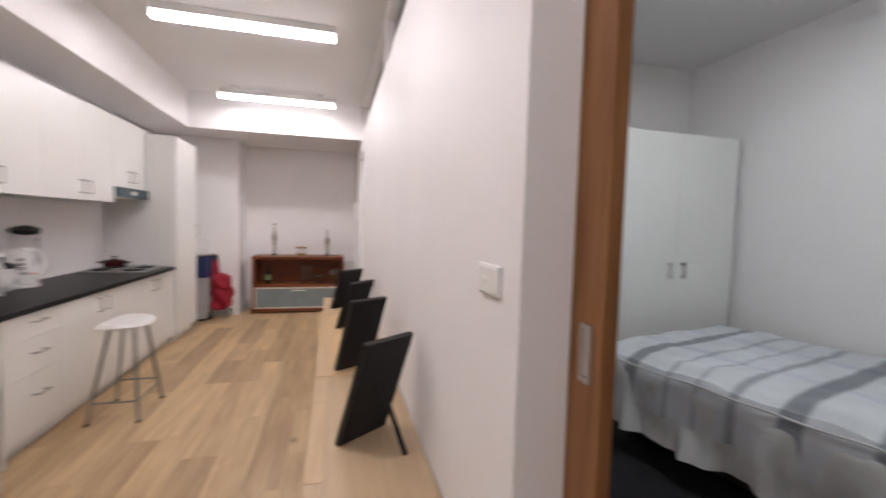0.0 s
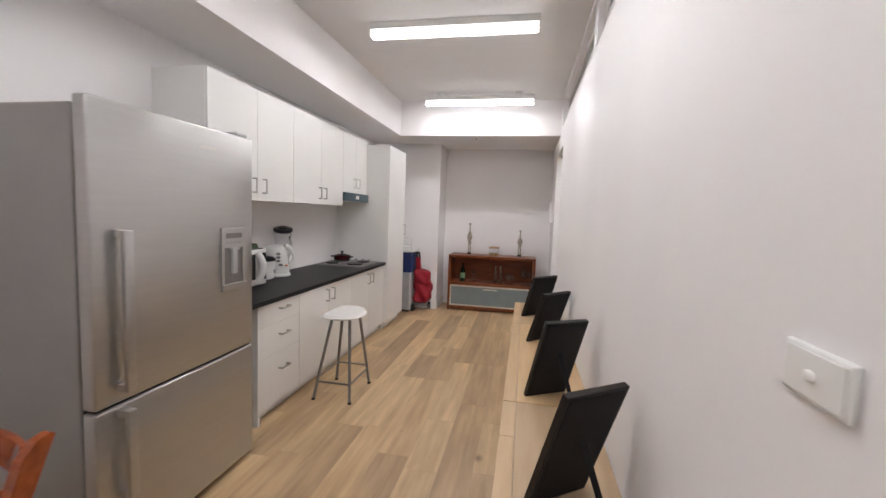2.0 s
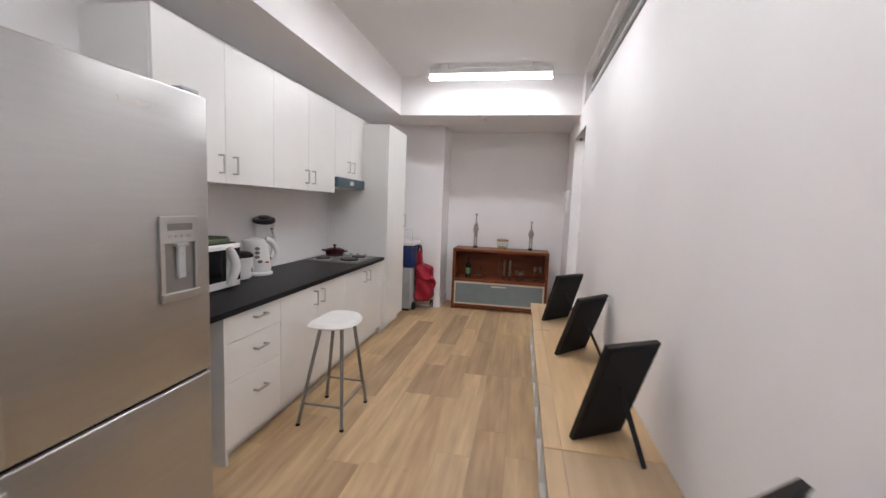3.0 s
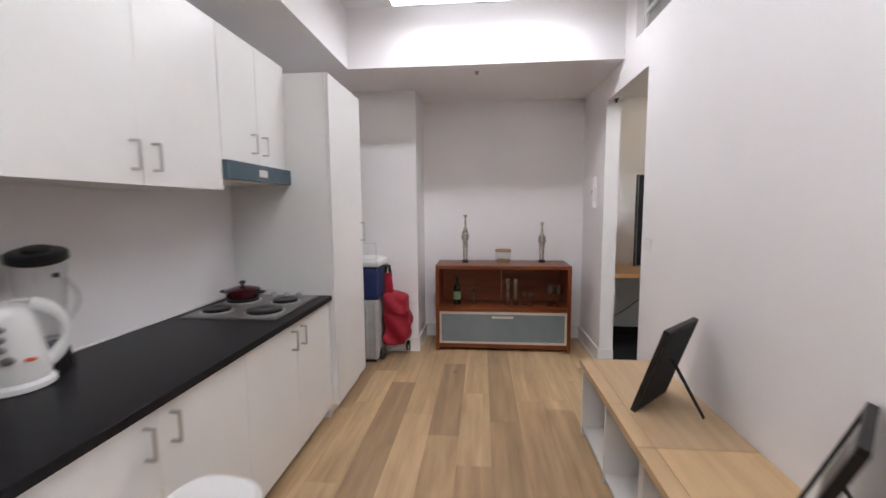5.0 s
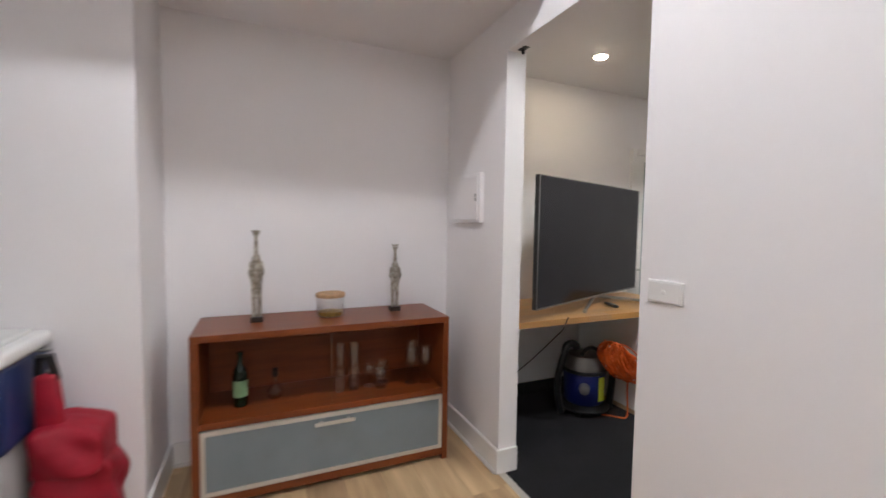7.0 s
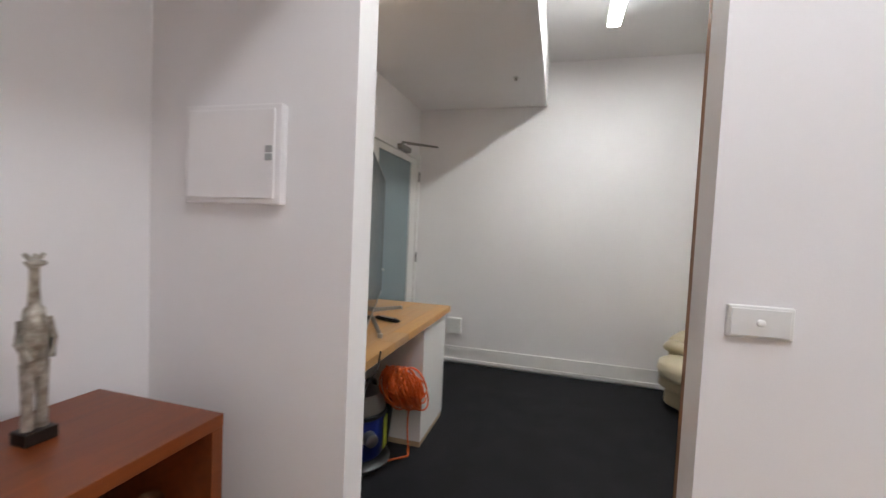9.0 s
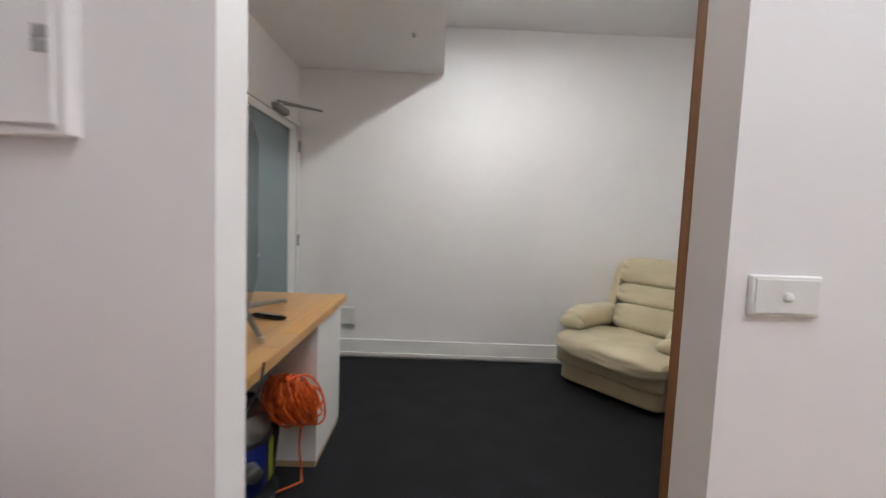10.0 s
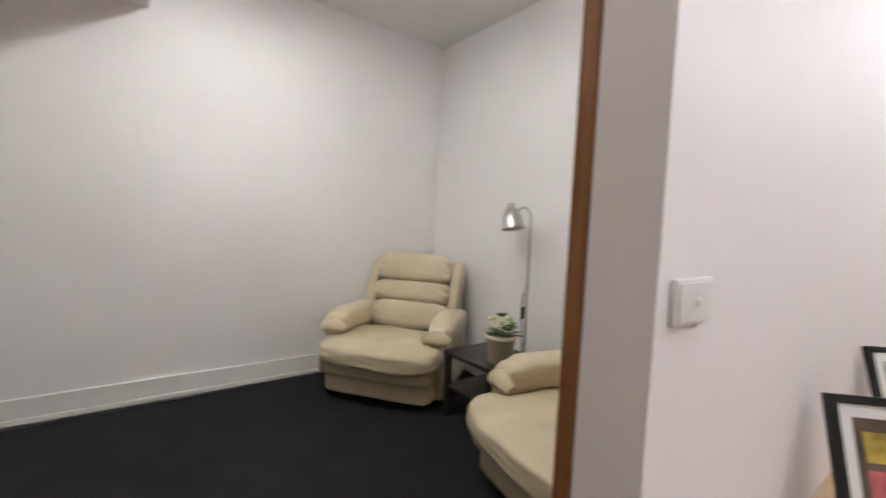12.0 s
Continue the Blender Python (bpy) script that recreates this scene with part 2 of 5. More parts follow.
LAMPB = mat("tube_bedroom", (0.90, 0.97, 1.0), emit=TUBE_BED)
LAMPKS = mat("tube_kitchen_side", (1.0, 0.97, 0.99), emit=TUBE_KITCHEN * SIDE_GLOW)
LAMPLS = mat("tube_living_side", (0.99, 0.98, 0.94), emit=TUBE_LIVING * SIDE_GLOW)
LAMPBS = mat("tube_bedroom_side", (0.90, 0.97, 1.0), emit=TUBE_BED * SIDE_GLOW)
LAMPD = mat("downlight_glow", (1.0, 0.80, 0.56), emit=DOWNLIGHT)


# ---- mesh helpers ----
OFF = {}


def box(x0, x1, y0, y1, z0, z1, bevel=0.0, seg=2):
    bm = bmesh.new()
    bmesh.ops.create_cube(bm, size=1)
    for v in bm.verts:
        v.co = Vector((x0 + (v.co.x + 0.5) * (x1 - x0), y0 + (v.co.y + 0.5) * (y1 - y0), z0 + (v.co.z + 0.5) * (z1 - z0)))
    if bevel:
        bmesh.ops.bevel(bm, geom=bm.edges[:], offset=bevel, segments=seg, profile=0.5, affect="EDGES", clamp_overlap=True)
    return bm


def join(*bms):
    out = bmesh.new()
    for b in bms:
        me = bpy.data.meshes.new("tmp")
        b.to_mesh(me)
        b.free()
        out.from_mesh(me)
        bpy.data.meshes.remove(me)
    return out


def moved(bm, m):
    bmesh.ops.transform(bm, matrix=m, verts=bm.verts)
    return bm


def cyl(p0, p1, r0, r1=None, n=16):
    p0, p1 = Vector(p0), Vector(p1)
    bm = bmesh.new()
    d = p1 - p0
    bmesh.ops.create_cone(bm, cap_ends=True, segments=n, radius1=r0, radius2=r0 if r1 is None else r1, depth=d.length)
    q = Vector((0, 0, 1)).rotation_difference(d)
    return moved(bm, Matrix.Translation((p0 + p1) / 2) @ q.to_matrix().to_4x4())


def lathe(profile, c=(0, 0, 0), n=24, sx=1.0, sy=1.0):
    bm = bmesh.new()
    rings = []
    for r, z in profile:
        rings.append([bm.verts.new((c[0] + r * sx * math.cos(2 * math.pi * i / n), c[1] + r * sy * math.sin(2 * math.pi * i / n), c[2] + z)) for i in range(n)])
    for a, b in zip(rings, rings[1:]):
        for i in range(n):
            bm.faces.new((a[i], a[(i + 1) % n], b[(i + 1) % n], b[i]))
    bm.faces.new(rings[0][::-1])
    bm.faces.new(rings[-1])
    return bm


def sweep(pts, r, n=8, closed=False):
    pts = [Vector(p) for p in pts]
    bm = bmesh.new()
    rings = []
    up = Vector((0.13, 0.21, 0.97))
    for i, p in enumerate(pts):
        a, b = pts[max(i - 1, 0)], pts[min(i + 1, len(pts) - 1)]
        t = (b - a).normalized()
        u = t.cross(up)
        u = u.normalized() if u.length > 1e-4 else Vector((1, 0, 0))
        w = t.cross(u)
        rr = r[i] if isinstance(r, (list, tuple)) else r
        rings.append([bm.verts.new(p + rr * (u * math.cos(2 * math.pi * k / n) + w * math.sin(2 * math.pi * k / n))) for k in range(n)])
    for a, b in zip(rings, rings[1:]):
        for k in range(n):
            bm.faces.new((a[k], a[(k + 1) % n], b[(k + 1) % n], b[k]))
    bm.faces.new(rings[0][::-1])
    bm.faces.new(rings[-1])
    bmesh.ops.recalc_face_normals(bm, faces=bm.faces[:])
    return bm


def arc(fn, n=16):
    return [fn(i / n) for i in range(n + 1)]


def puff(x0, x1, y0, y1, z0, z1, p=4.0, n=14, wrinkle=0.0):
    """A cushion: a rounded superellipsoid with slight folds."""
    bm = bmesh.new()
    bmesh.ops.create_cube(bm, size=2)
    bmesh.ops.subdivide_edges(bm, edges=bm.edges[:], cuts=n, use_grid_fill=True)
    c = Vector(((x0 + x1) / 2, (y0 + y1) / 2, (z0 + z1) / 2))
    h = Vector(((x1 - x0) / 2, (y1 - y0) / 2, (z1 - z0) / 2))
    for v in bm.verts:
        q = v.co
        s = (abs(q.x) ** p + abs(q.y) ** p + abs(q.z) ** p) ** (1 / p)
        w = 1 + wrinkle * noise.noise(Vector((q.x * 2.3 + c.x * 5, q.y * 4 + c.y * 5, q.z * 3 + c.z * 9)))
        v.co = Vector((c.x + q.x / s * h.x * w, c.y + q.y / s * h.y * w, c.z + q.z / s * h.z * w))
    return bm


def mesh_of(name, bm, material, smooth=False):
    bmesh.ops.recalc_face_normals(bm, faces=bm.faces[:])
    me = bpy.data.meshes.new(name)
    bm.to_mesh(me)
    bm.free()
    me.materials.append(material)
    if smooth:
        me.shade_smooth()
        me.set_sharp_from_angle(angle=radians(40))
    return me


def part(name, bm, material, parent, label="", smooth=False):
    o = OFF.get(parent.name)
    if o is not None:
        moved(bm, Matrix.Translation(-o))
    ob = new(name, mesh_of(name, bm, material, smooth))
    ob.parent = parent
    if o is not None:
        OFF[ob.name] = Vector((0, 0, 0)) + o
    return tagged(ob, label) if label else ob


def thing(name, base, label, category, group="", kind="", rz=0.0, world_coords=True):
    """An Empty at the thing's base. With world_coords its parts are given in world metres, else in its own."""
    ob = new(name)
    ob.empty_display_size = 0.1
    ob.matrix_basis = pose(*base, 0, 0, rz)
    if world_coords:
        OFF[ob.name] = Vector(base)
    return tagged(ob, label, category, group, kind)


def solid(name, bm, material, label, category, kind="structure", smooth=False):
    ob = new(name, mesh_of(name, bm, material, smooth))
    return tagged(ob, label, category, kind=kind)


def grid_wall_x(x0, x1, ys, z0, z1, holes):
    """A wall slab x0..x1 over ys, with rectangular holes (y0, y1, z0, z1) through it."""
    yy = sorted({ys[0], ys[1], *[h[0] for h in holes], *[h[1] for h in holes]})
    zz = sorted({z0, z1, *[h[2] for h in holes], *[h[3] for h in holes]})
    solid_cell = {}
    for i in range(len(yy) - 1):
        for j in range(len(zz) - 1):
            cy, cz = (yy[i] + yy[i + 1]) / 2, (zz[j] + zz[j + 1]) / 2
            solid_cell[i, j] = not any(h[0] < cy < h[1] and h[2] < cz < h[3] for h in holes)
    bm = bmesh.new()
    vs = {}

    def v(x, y, z):
        k = (round(x, 4), round(y, 4), round(z, 4))
        if k not in vs:
            vs[k] = bm.verts.new((x, y, z))
        return vs[k]
    for (i, j), full in solid_cell.items():
        if not full:
            continue
        a, b, c, d = yy[i], yy[i + 1], zz[j], zz[j + 1]
        for x in (x0, x1):
            bm.faces.new((v(x, a, c), v(x, b, c), v(x, b, d), v(x, a, d)))
        if not solid_cell.get((i - 1, j)):
            bm.faces.new((v(x0, a, c), v(x1, a, c), v(x1, a, d), v(x0, a, d)))
        if not solid_cell.get((i + 1, j)):
            bm.faces.new((v(x0, b, c), v(x1, b, c), v(x1, b, d), v(x0, b, d)))
        if not solid_cell.get((i, j - 1)):
            bm.faces.new((v(x0, a, c), v(x1, a, c), v(x1, b, c), v(x0, b, c)))
        if not solid_cell.get((i, j + 1)):
            bm.faces.new((v(x0, a, d), v(x1, a, d), v(x1, b, d), v(x0, b, d)))
    return bm


# ---- structure ----
H = 3.03          # ceiling height
DOOR_N, DOOR_F, HEAD = 5.290, 6.210, 2.362   # living-room opening
WT = 0.12         # partition thickness
floor = solid("floor", box(-2.9, 0.02, -2.7, 7.2, -0.10, -0.012), mat("floor_joint", (0.10, 0.065, 0.04), 0.8), "timber plank floor of the kitchen passage", "floor")
solid("floor_carpet", box(0.0205, 3.3, -2.7, 7.3, -0.10, 0.0), CARPET, "dark charcoal carpet in living room and bedroom", "floor")
solid("ceiling", box(-2.9, 3.3, -2.7, 7.3, H, H + 0.1), CEIL, "plain white painted plaster ceiling", "ceiling")
solid("wall_west", box(-2.92, -2.77, -2.7, 7.2, 0, H), WALL, "white painted kitchen wall", "wall")
solid("wall_alcove_back", box(-1.72, 0.0, 6.97, 7.2, 0, H), WALL, "white painted back wall of the alcove", "wall")
solid("wall_nib", box(-2.77, -1.72, 6.43, 7.2, 0, H), WALL, "white painted wall nib beside the alcove", "wall")
solid("wall_south", box(-2.77, 3.1, -2.7, -2.55, 0, H), WALL, "white painted wall at the passage end", "wall")
CL_Z0, CL_Z1 = 2.625, 2.975
CLERE_SPANS = ((0.80, 3.02), (3.14, 5.55))
solid("wall_partition", grid_wall_x(0.0, WT, (-2.55, 7.10), 0, H,
      [(DOOR_N, DOOR_F, 0, HEAD), (-0.42, 0.53, 0, HEAD)] + [(a, b, CL_Z0, CL_Z1) for a, b in CLERE_SPANS]), WALL,
      "white painted partition wall with doorways and clerestory openings", "wall")
solid("wall_east", box(3.1, 3.25, -2.7, 7.3, 0, H), WALL, "white painted end wall of living room", "wall")
solid("wall_between", box(WT, 3.1, 3.27, 3.436, 0, H), WALL, "white painted wall between living room and bedroom", "wall")
solid("wall_north", join(box(WT, 1.90, 7.10, 7.25, 0, H), box(1.90, 3.1, 7.10, 7.25, 2.14, H), box(3.075, 3.1, 7.10, 7.25, 0, 2.14)), WALL, "white painted rear wall of living room", "wall")
solid("beam_west", box(-2.77, -2.17, -2.55, 5.775, 2.57, H), WALL, "white boxed beam above the kitchen cupboards", "beam")
solid("beam_north", box(-2.77, 0.0, 5.775, 6.97, 2.57, H), WALL, "white boxed beam over the alcove", "beam")
solid("beam_living", box(WT, 3.1, 5.807, 7.10, 2.612, H), WALL, "white boxed beam over the desk", "beam")


def skirting(name, run, x0, x1, y0, y1, h, t=0.018):
    """A baseboard with a stepped top along a wall; run names the wall side it sits on."""
    if run == "y-":
        bm = join(box(x0, x1, y1 - t, y1 - 0.0005, 0, h, 0.004), box(x0, x1, y1 - t - 0.012, y1 - t, 0, 0.02, 0.003))
    elif run == "x-":
        bm = join(box(x1 - t, x1 - 0.0005, y0, y1, 0, h, 0.004), box(x1 - t - 0.012, x1 - t, y0, y1, 0, 0.02, 0.003))
    else:
        bm = join(box(x0 + 0.0005, x0 + t, y0, y1, 0, h, 0.004))
    solid(name, bm, TRIM, "white painted timber skirting board", "skirting")


skirting("baseboard_alcove", "y-", -1.70, -0.02, 6.9, 6.97, 0.14)
skirting("baseboard_nib", "y-", -2.77, -1.70, 6.4, 6.43, 0.14)
skirting("baseboard_nib_side", "x+", -1.72, -1.7, 6.412, 6.95, 0.14)
skirting("baseboard_alcove_right", "x-", -0.02, 0.0, 6.205, 6.97, 0.14)
solid("baseboard_jamb", box(-0.018, WT + 0.002, DOOR_F - 0.017, DOOR_F - 0.0005, 0, 0.14, 0.004), TRIM, "white painted skirting return on jamb", "skirting")
skirting("baseboard_living", "x-", 3.08, 3.1, 3.45, 7.09, 0.17, 0.02)
solid("baseboard_living_step", box(3.068, 3.0795, 3.45, 7.08, 0.0, 0.05, 0.004), TRIM, "white lower skirting bead", "skirting")
solid("baseboard_between", box(0.2, 3.08, 3.4365, 3.456, 0, 0.17, 0.004), TRIM, "white painted timber skirting board", "skirting")
solid("baseboard_desk", box(WT, 1.35, 7.082, 7.0995, 0, 0.10, 0.003), RUBBER, "dark vinyl skirting below the desk", "skirting")
solid("threshold_trim", box(0.0, 0.04, DOOR_N, DOOR_F - 0.018, -0.004, 0.005, 0.002), ALU, "thin metal carpet threshold strip", "threshold")

# clerestory windows over the partition
for i, (a, b) in enumerate(CLERE_SPANS):
    w = thing(f"window_{i + 1}", (0.06, (a + b) / 2, CL_Z0), "long white-framed clerestory window high in the wall", "window", kind="structure")
    part("window_frame", join(box(0.05, 0.085, a, b, CL_Z0, CL_Z0 + 0.035), box(0.05, 0.085, a, b, CL_Z1 - 0.035, CL_Z1),
         box(0.05, 0.085, a, a + 0.035, CL_Z0 + 0.035, CL_Z1 - 0.035), box(0.05, 0.085, b - 0.035, b, CL_Z0 + 0.035, CL_Z1 - 0.035)), TRIM, w)
    part("transom_rail", box(0.052, 0.08, a + 0.035, b - 0.035, 2.78, 2.81), TRIM, w)
    g = part("pane", box(0.064, 0.068, a + 0.035, b - 0.035, CL_Z0 + 0.035, CL_Z1 - 0.035), CLERE, w)
    g.visible_shadow = False


# sliding doors hung on the far side of the partition
def sliding_door(name, y0, y1, pull_y, label):
    d = thing(name, (0.145, (y0 + y1) / 2, 0.01), label, "sliding door", kind="structure")
    part("leaf", box(0.127, 0.162, y0, y1, 0.012, 2.40, 0.002), DOORWOOD, d)
    a, b, z0, z1 = pull_y - 0.019, pull_y + 0.019, 1.11, 1.23
    part("flush_pull", join(box(0.1245, 0.1268, a, b, z0, z1), box(0.122, 0.1244, a, a + 0.006, z0, z1), box(0.122, 0.1244, b - 0.006, b, z0, z1),
         box(0.122, 0.1244, a + 0.006, b - 0.006, z0, z0 + 0.012), box(0.122, 0.1244, a + 0.006, b - 0.006, z1 - 0.012, z1)), CHROME, d, "recessed satin nickel pull")
    return d


sliding_door("door_1", 0.432, 1.40, 0.480, "timber sliding door standing open at the bedroom")
sliding_door("door_2", 4.35, DOOR_N - 0.003, 4.6, "timber sliding door standing open at the living room")

# rear glazed door
rd = thing("door_3", (2.48, 7.12, 0), "white closed door with frosted grey-blue glass panel", "door", kind="structure")
part("door_frame", join(box(1.90, 1.955, 7.07, 7.16, 0, 2.14, 0.003), box(3.02, 3.075, 7.07, 7.16, 0, 2.14, 0.003), box(1.955, 3.02, 7.07, 7.16, 2.085, 2.14, 0.003)), TRIM, rd)
leaf = part("leaf", join(box(1.958, 2.07, 7.085, 7.125, 0.01, 2.082, 0.002), box(2.86, 3.017, 7.085, 7.125, 0.01, 2.082, 0.002), box(2.07, 2.86, 7.085, 7.125, 2.03, 2.082), box(2.07, 2.86, 7.085, 7.125, 0.01, 0.20)), TRIM, rd)
part("pane", box(2.07, 2.86, 7.10, 7.108, 0.20, 2.03), FROST, rd, "frosted grey-blue glass")
for z in (0.25, 1.076, 1.91):
    part("hinge", join(cyl((3.03, 7.066, z - 0.05), (3.03, 7.066, z + 0.05), 0.008, n=10), box(3.03, 3.06, 7.064, 7.069, z - 0.05, z + 0.05)), GREYMETAL, rd)
part("door_closer", join(box(2.42, 2.66, 7.02, 7.084, 2.085, 2.135, 0.012), cyl((2.5, 7.05, 2.13), (2.5, 7.05, 2.165), 0.012),
     sweep([(2.5, 7.05, 2.16), (2.78, 6.80, 2.165)], 0.009), sweep([(2.78, 6.80, 2.165), (2.62, 7.06, 2.17)], 0.009)), GREYMETAL, rd, "grey hydraulic closer with folding arm")
part("lever_handle", join(cyl((2.02, 7.085, 1.02), (2.02, 7.04, 1.02), 0.011), sweep([(2.02, 7.04, 1.02), (2.13, 7.035, 1.02)], 0.009)), CHROME, rd)


# ---- ceiling lights ----
def batten(base, length, along, glow, side_glow, label, group):
    L = thing("ceiling_light", base, label, "ceiling light", group, rz=0 if along == "x" else 90, world_coords=False)
    h = length / 2
    part("housing", box(-h, h, -0.048, 0.048, -0.056, 0, 0.004), WHITEPL, L)
    for a, b in ((-0.046, -0.0385), (0.0385, 0.046)):
        part("diffuser_side", box(-h + 0.012, h - 0.012, a, b, -0.1, -0.057, 0.003), side_glow, L, "ribbed diffuser side", True)
    part("diffuser", box(-h + 0.012, h - 0.012, -0.038, 0.038, -0.106, -0.0965, 0.003), glow, L, "glowing white tube diffuser", True)
    for s in (-1, 1):
        part("end_cap", box(min(s * h, s * (h - 0.011)), max(s * h, s * (h - 0.011)), -0.047, 0.047, -0.109, -0.057, 0.004), WHITEPL, L)
    return L


# battens at 1.449 and -0.551 are unseen, added at row spacing for near-end light
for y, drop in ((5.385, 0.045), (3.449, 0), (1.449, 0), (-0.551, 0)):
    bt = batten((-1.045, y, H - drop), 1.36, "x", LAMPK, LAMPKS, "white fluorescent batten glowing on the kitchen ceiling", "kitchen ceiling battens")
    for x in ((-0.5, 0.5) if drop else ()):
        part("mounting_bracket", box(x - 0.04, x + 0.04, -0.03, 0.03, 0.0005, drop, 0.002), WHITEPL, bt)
batten((1.60, 5.33, H), 1.30, "x", LAMPL, LAMPLS, "white fluorescent batten glowing on living room ceiling", "")
batten((1.6, 1.2, H), 1.30, "y", LAMPB, LAMPBS, "white fluorescent batten glowing on bedroom ceiling", "")
dl = thing("downlight", (0.96, 6.53, 2.612), "small round warm downlight set in the beam", "downlight")
part("rim", join(cyl((0.96, 6.53, 2.604), (0.96, 6.53, 2.6115), 0.052, n=28)), WHITEPL, dl)
part("lens", cyl((0.96, 6.53, 2.600), (0.96, 6.53, 2.6035), 0.04, n=28), LAMPD, dl, "glowing warm lens")


def sprinkler(x, y, z):
    s = thing("sprinkler", (x, y, z), "small metal fire sprinkler head on the soffit", "sprinkler")
    part("rose", cyl((x, y, z - 0.006), (x, y, z - 0.0005), 0.022, n=20), CHROME, s)
    part("head", join(cyl((x, y, z - 0.02), (x, y, z - 0.006), 0.006, n=10), cyl((x, y, z - 0.023), (x, y, z - 0.02), 0.013, n=14)), GREYMETAL, s)


sprinkler(-1.127, 5.95, 2.57)
sprinkler(2.29, 6.03, 2.612)
ck = thing("door_stop_bracket", (0.06, 6.17, HEAD), "small black metal guide under door head", "bracket")
part("plate", box(0.045, 0.08, 6.12, 6.18, HEAD - 0.004, HEAD - 0.0005), BLACK, ck)
part("guide", box(0.055, 0.07, 6.145, 6.16, HEAD - 0.03, HEAD - 0.004, 0.003), BLACK, ck)


def switch(y, z, label):
    s = thing("light_switch", (-0.001, y, z), label, "light switch")
    part("plate", box(-0.011, -0.0005, y - 0.066, y + 0.066, z - 0.0375, z + 0.0375, 0.004, 3), WHITEPL, s, smooth=True)
    part("face", box(-0.0135, -0.0112, y - 0.058, y + 0.058, z - 0.031, z + 0.031, 0.002), WHITEPL, s)
    part("rocker", puff(-0.021, -0.0125, y - 0.009, y + 0.009, z - 0.008, z + 0.008, 2.4, 5), WHITEPL, s, "round dolly knob", True)


switch(0.690, 1.294, "white plastic light switch beside the bedroom doorway")
switch(5.185, 1.204, "white plastic light switch beside the living room doorway")

pb = thing("meter_box", (-0.001, 6.613, 1.432), "white painted metal distribution box on the wall", "fuse box")
part("case", box(-0.031, -0.0005, 6.437, 6.790, 1.432, 1.732, 0.004), WALL, pb)
dd = part("cover", box(-0.038, -0.0315, 6.455, 6.772, 1.448, 1.716, 0.003), WALL, pb)
part("latch", join(box(-0.041, -0.0385, 6.460, 6.484, 1.562, 1.582, 0.001), box(-0.041, -0.0385, 6.460, 6.484, 1.586, 1.606, 0.001)), GREYPL, pb)


# ---- kitchen ----
def bow_handle(parent, x, y, z, length, upright=True):
    """A square bow handle standing off a front that faces +x."""
    h = length / 2
    if upright:
        bm = join(box(x, x + 0.03, y - 0.005, y + 0.005, z - h, z - h + 0.009), box(x, x + 0.03, y - 0.005, y + 0.005, z + h - 0.009, z + h), box(x + 0.0302, x + 0.038, y - 0.006, y + 0.006, z - h, z + h, 0.002))
    else:
        bm = join(box(x, x + 0.03, y - h, y - h + 0.009, z - 0.005, z + 0.005), box(x, x + 0.03, y + h - 0.009, y + h, z - 0.005, z + 0.005), box(x + 0.0302, x + 0.038, y - h, y + h, z - 0.006, z + 0.006, 0.002))
    return part("handle", bm, CHROME, parent, "satin nickel handle")


FX = -2.112     # base cabinet front plane
CZ = 0.866


def base_unit(y0, y1, fronts, label):
    c = thing("base_cabinet", (-2.43, (y0 + y1) / 2, 0), label, "kitchen cabinet", "base cabinets")
    part("body", join(box(-2.765, FX - 0.0215, y0 + 0.001, y1 - 0.001, 0.10, CZ - 0.034)), CARCASS, c)
    part("plinth", box(-2.765, FX - 0.06, y0 + 0.001, y1 - 0.001, 0, 0.099), CAB, c)
    for a, b, z0, z1, hy, hz, up in fronts:
        d = part("cabinet_door" if up else "drawer_front", box(FX - 0.019, FX, a + 0.0015, b - 0.0015, z0 + 0.0015, z1 - 0.0015, 0.0012), CAB, c)
        bow_handle(d, FX, hy, hz, 0.11, up)


ZT = CZ - 0.038
base_unit(2.52, 3.03, [(2.52, 3.03, 0.675, ZT, 2.80, 0.775, False), (2.52, 3.03, 0.455, 0.675, 2.80, 0.585, False), (2.52, 3.03, 0.085, 0.455, 2.80, 0.33, False)], "white laminate kitchen drawer unit with three drawers")
base_unit(3.03, 4.03, [(3.03, 3.53, 0.085, ZT, 3.475, 0.735, True), (3.53, 4.03, 0.085, ZT, 3.585, 0.735, True)], "white laminate two-door base cabinet under the worktop")
base_unit(4.03, 5.03, [(4.03, 4.53, 0.085, ZT, 4.475, 0.735, True), (4.53, 5.03, 0.085, ZT, 4.585, 0.735, True)], "white laminate two-door base cabinet under the hob")
ep = thing("end_panel", (-2.43, 2.51, 0), "white laminate end panel of the kitchen run", "cabinet panel")
part("panel", box(-2.765, FX + 0.003, 2.499, 2.519, 0, CZ - 0.034, 0.001), CAB, ep)
wt = thing("worktop", (-2.4, 3.7, CZ - 0.04), "black laminate kitchen worktop with a thin front edge", "worktop")
part("slab", box(-2.7695, -2.088, 2.30, 5.032, CZ - 0.033, CZ, 0.003), STONE, wt)
part("wall_bead", box(-2.7695, -2.758, 2.30, 5.032, CZ + 0.0005, CZ + 0.010, 0.003), WHITEPL, wt, "thin white sealing bead")

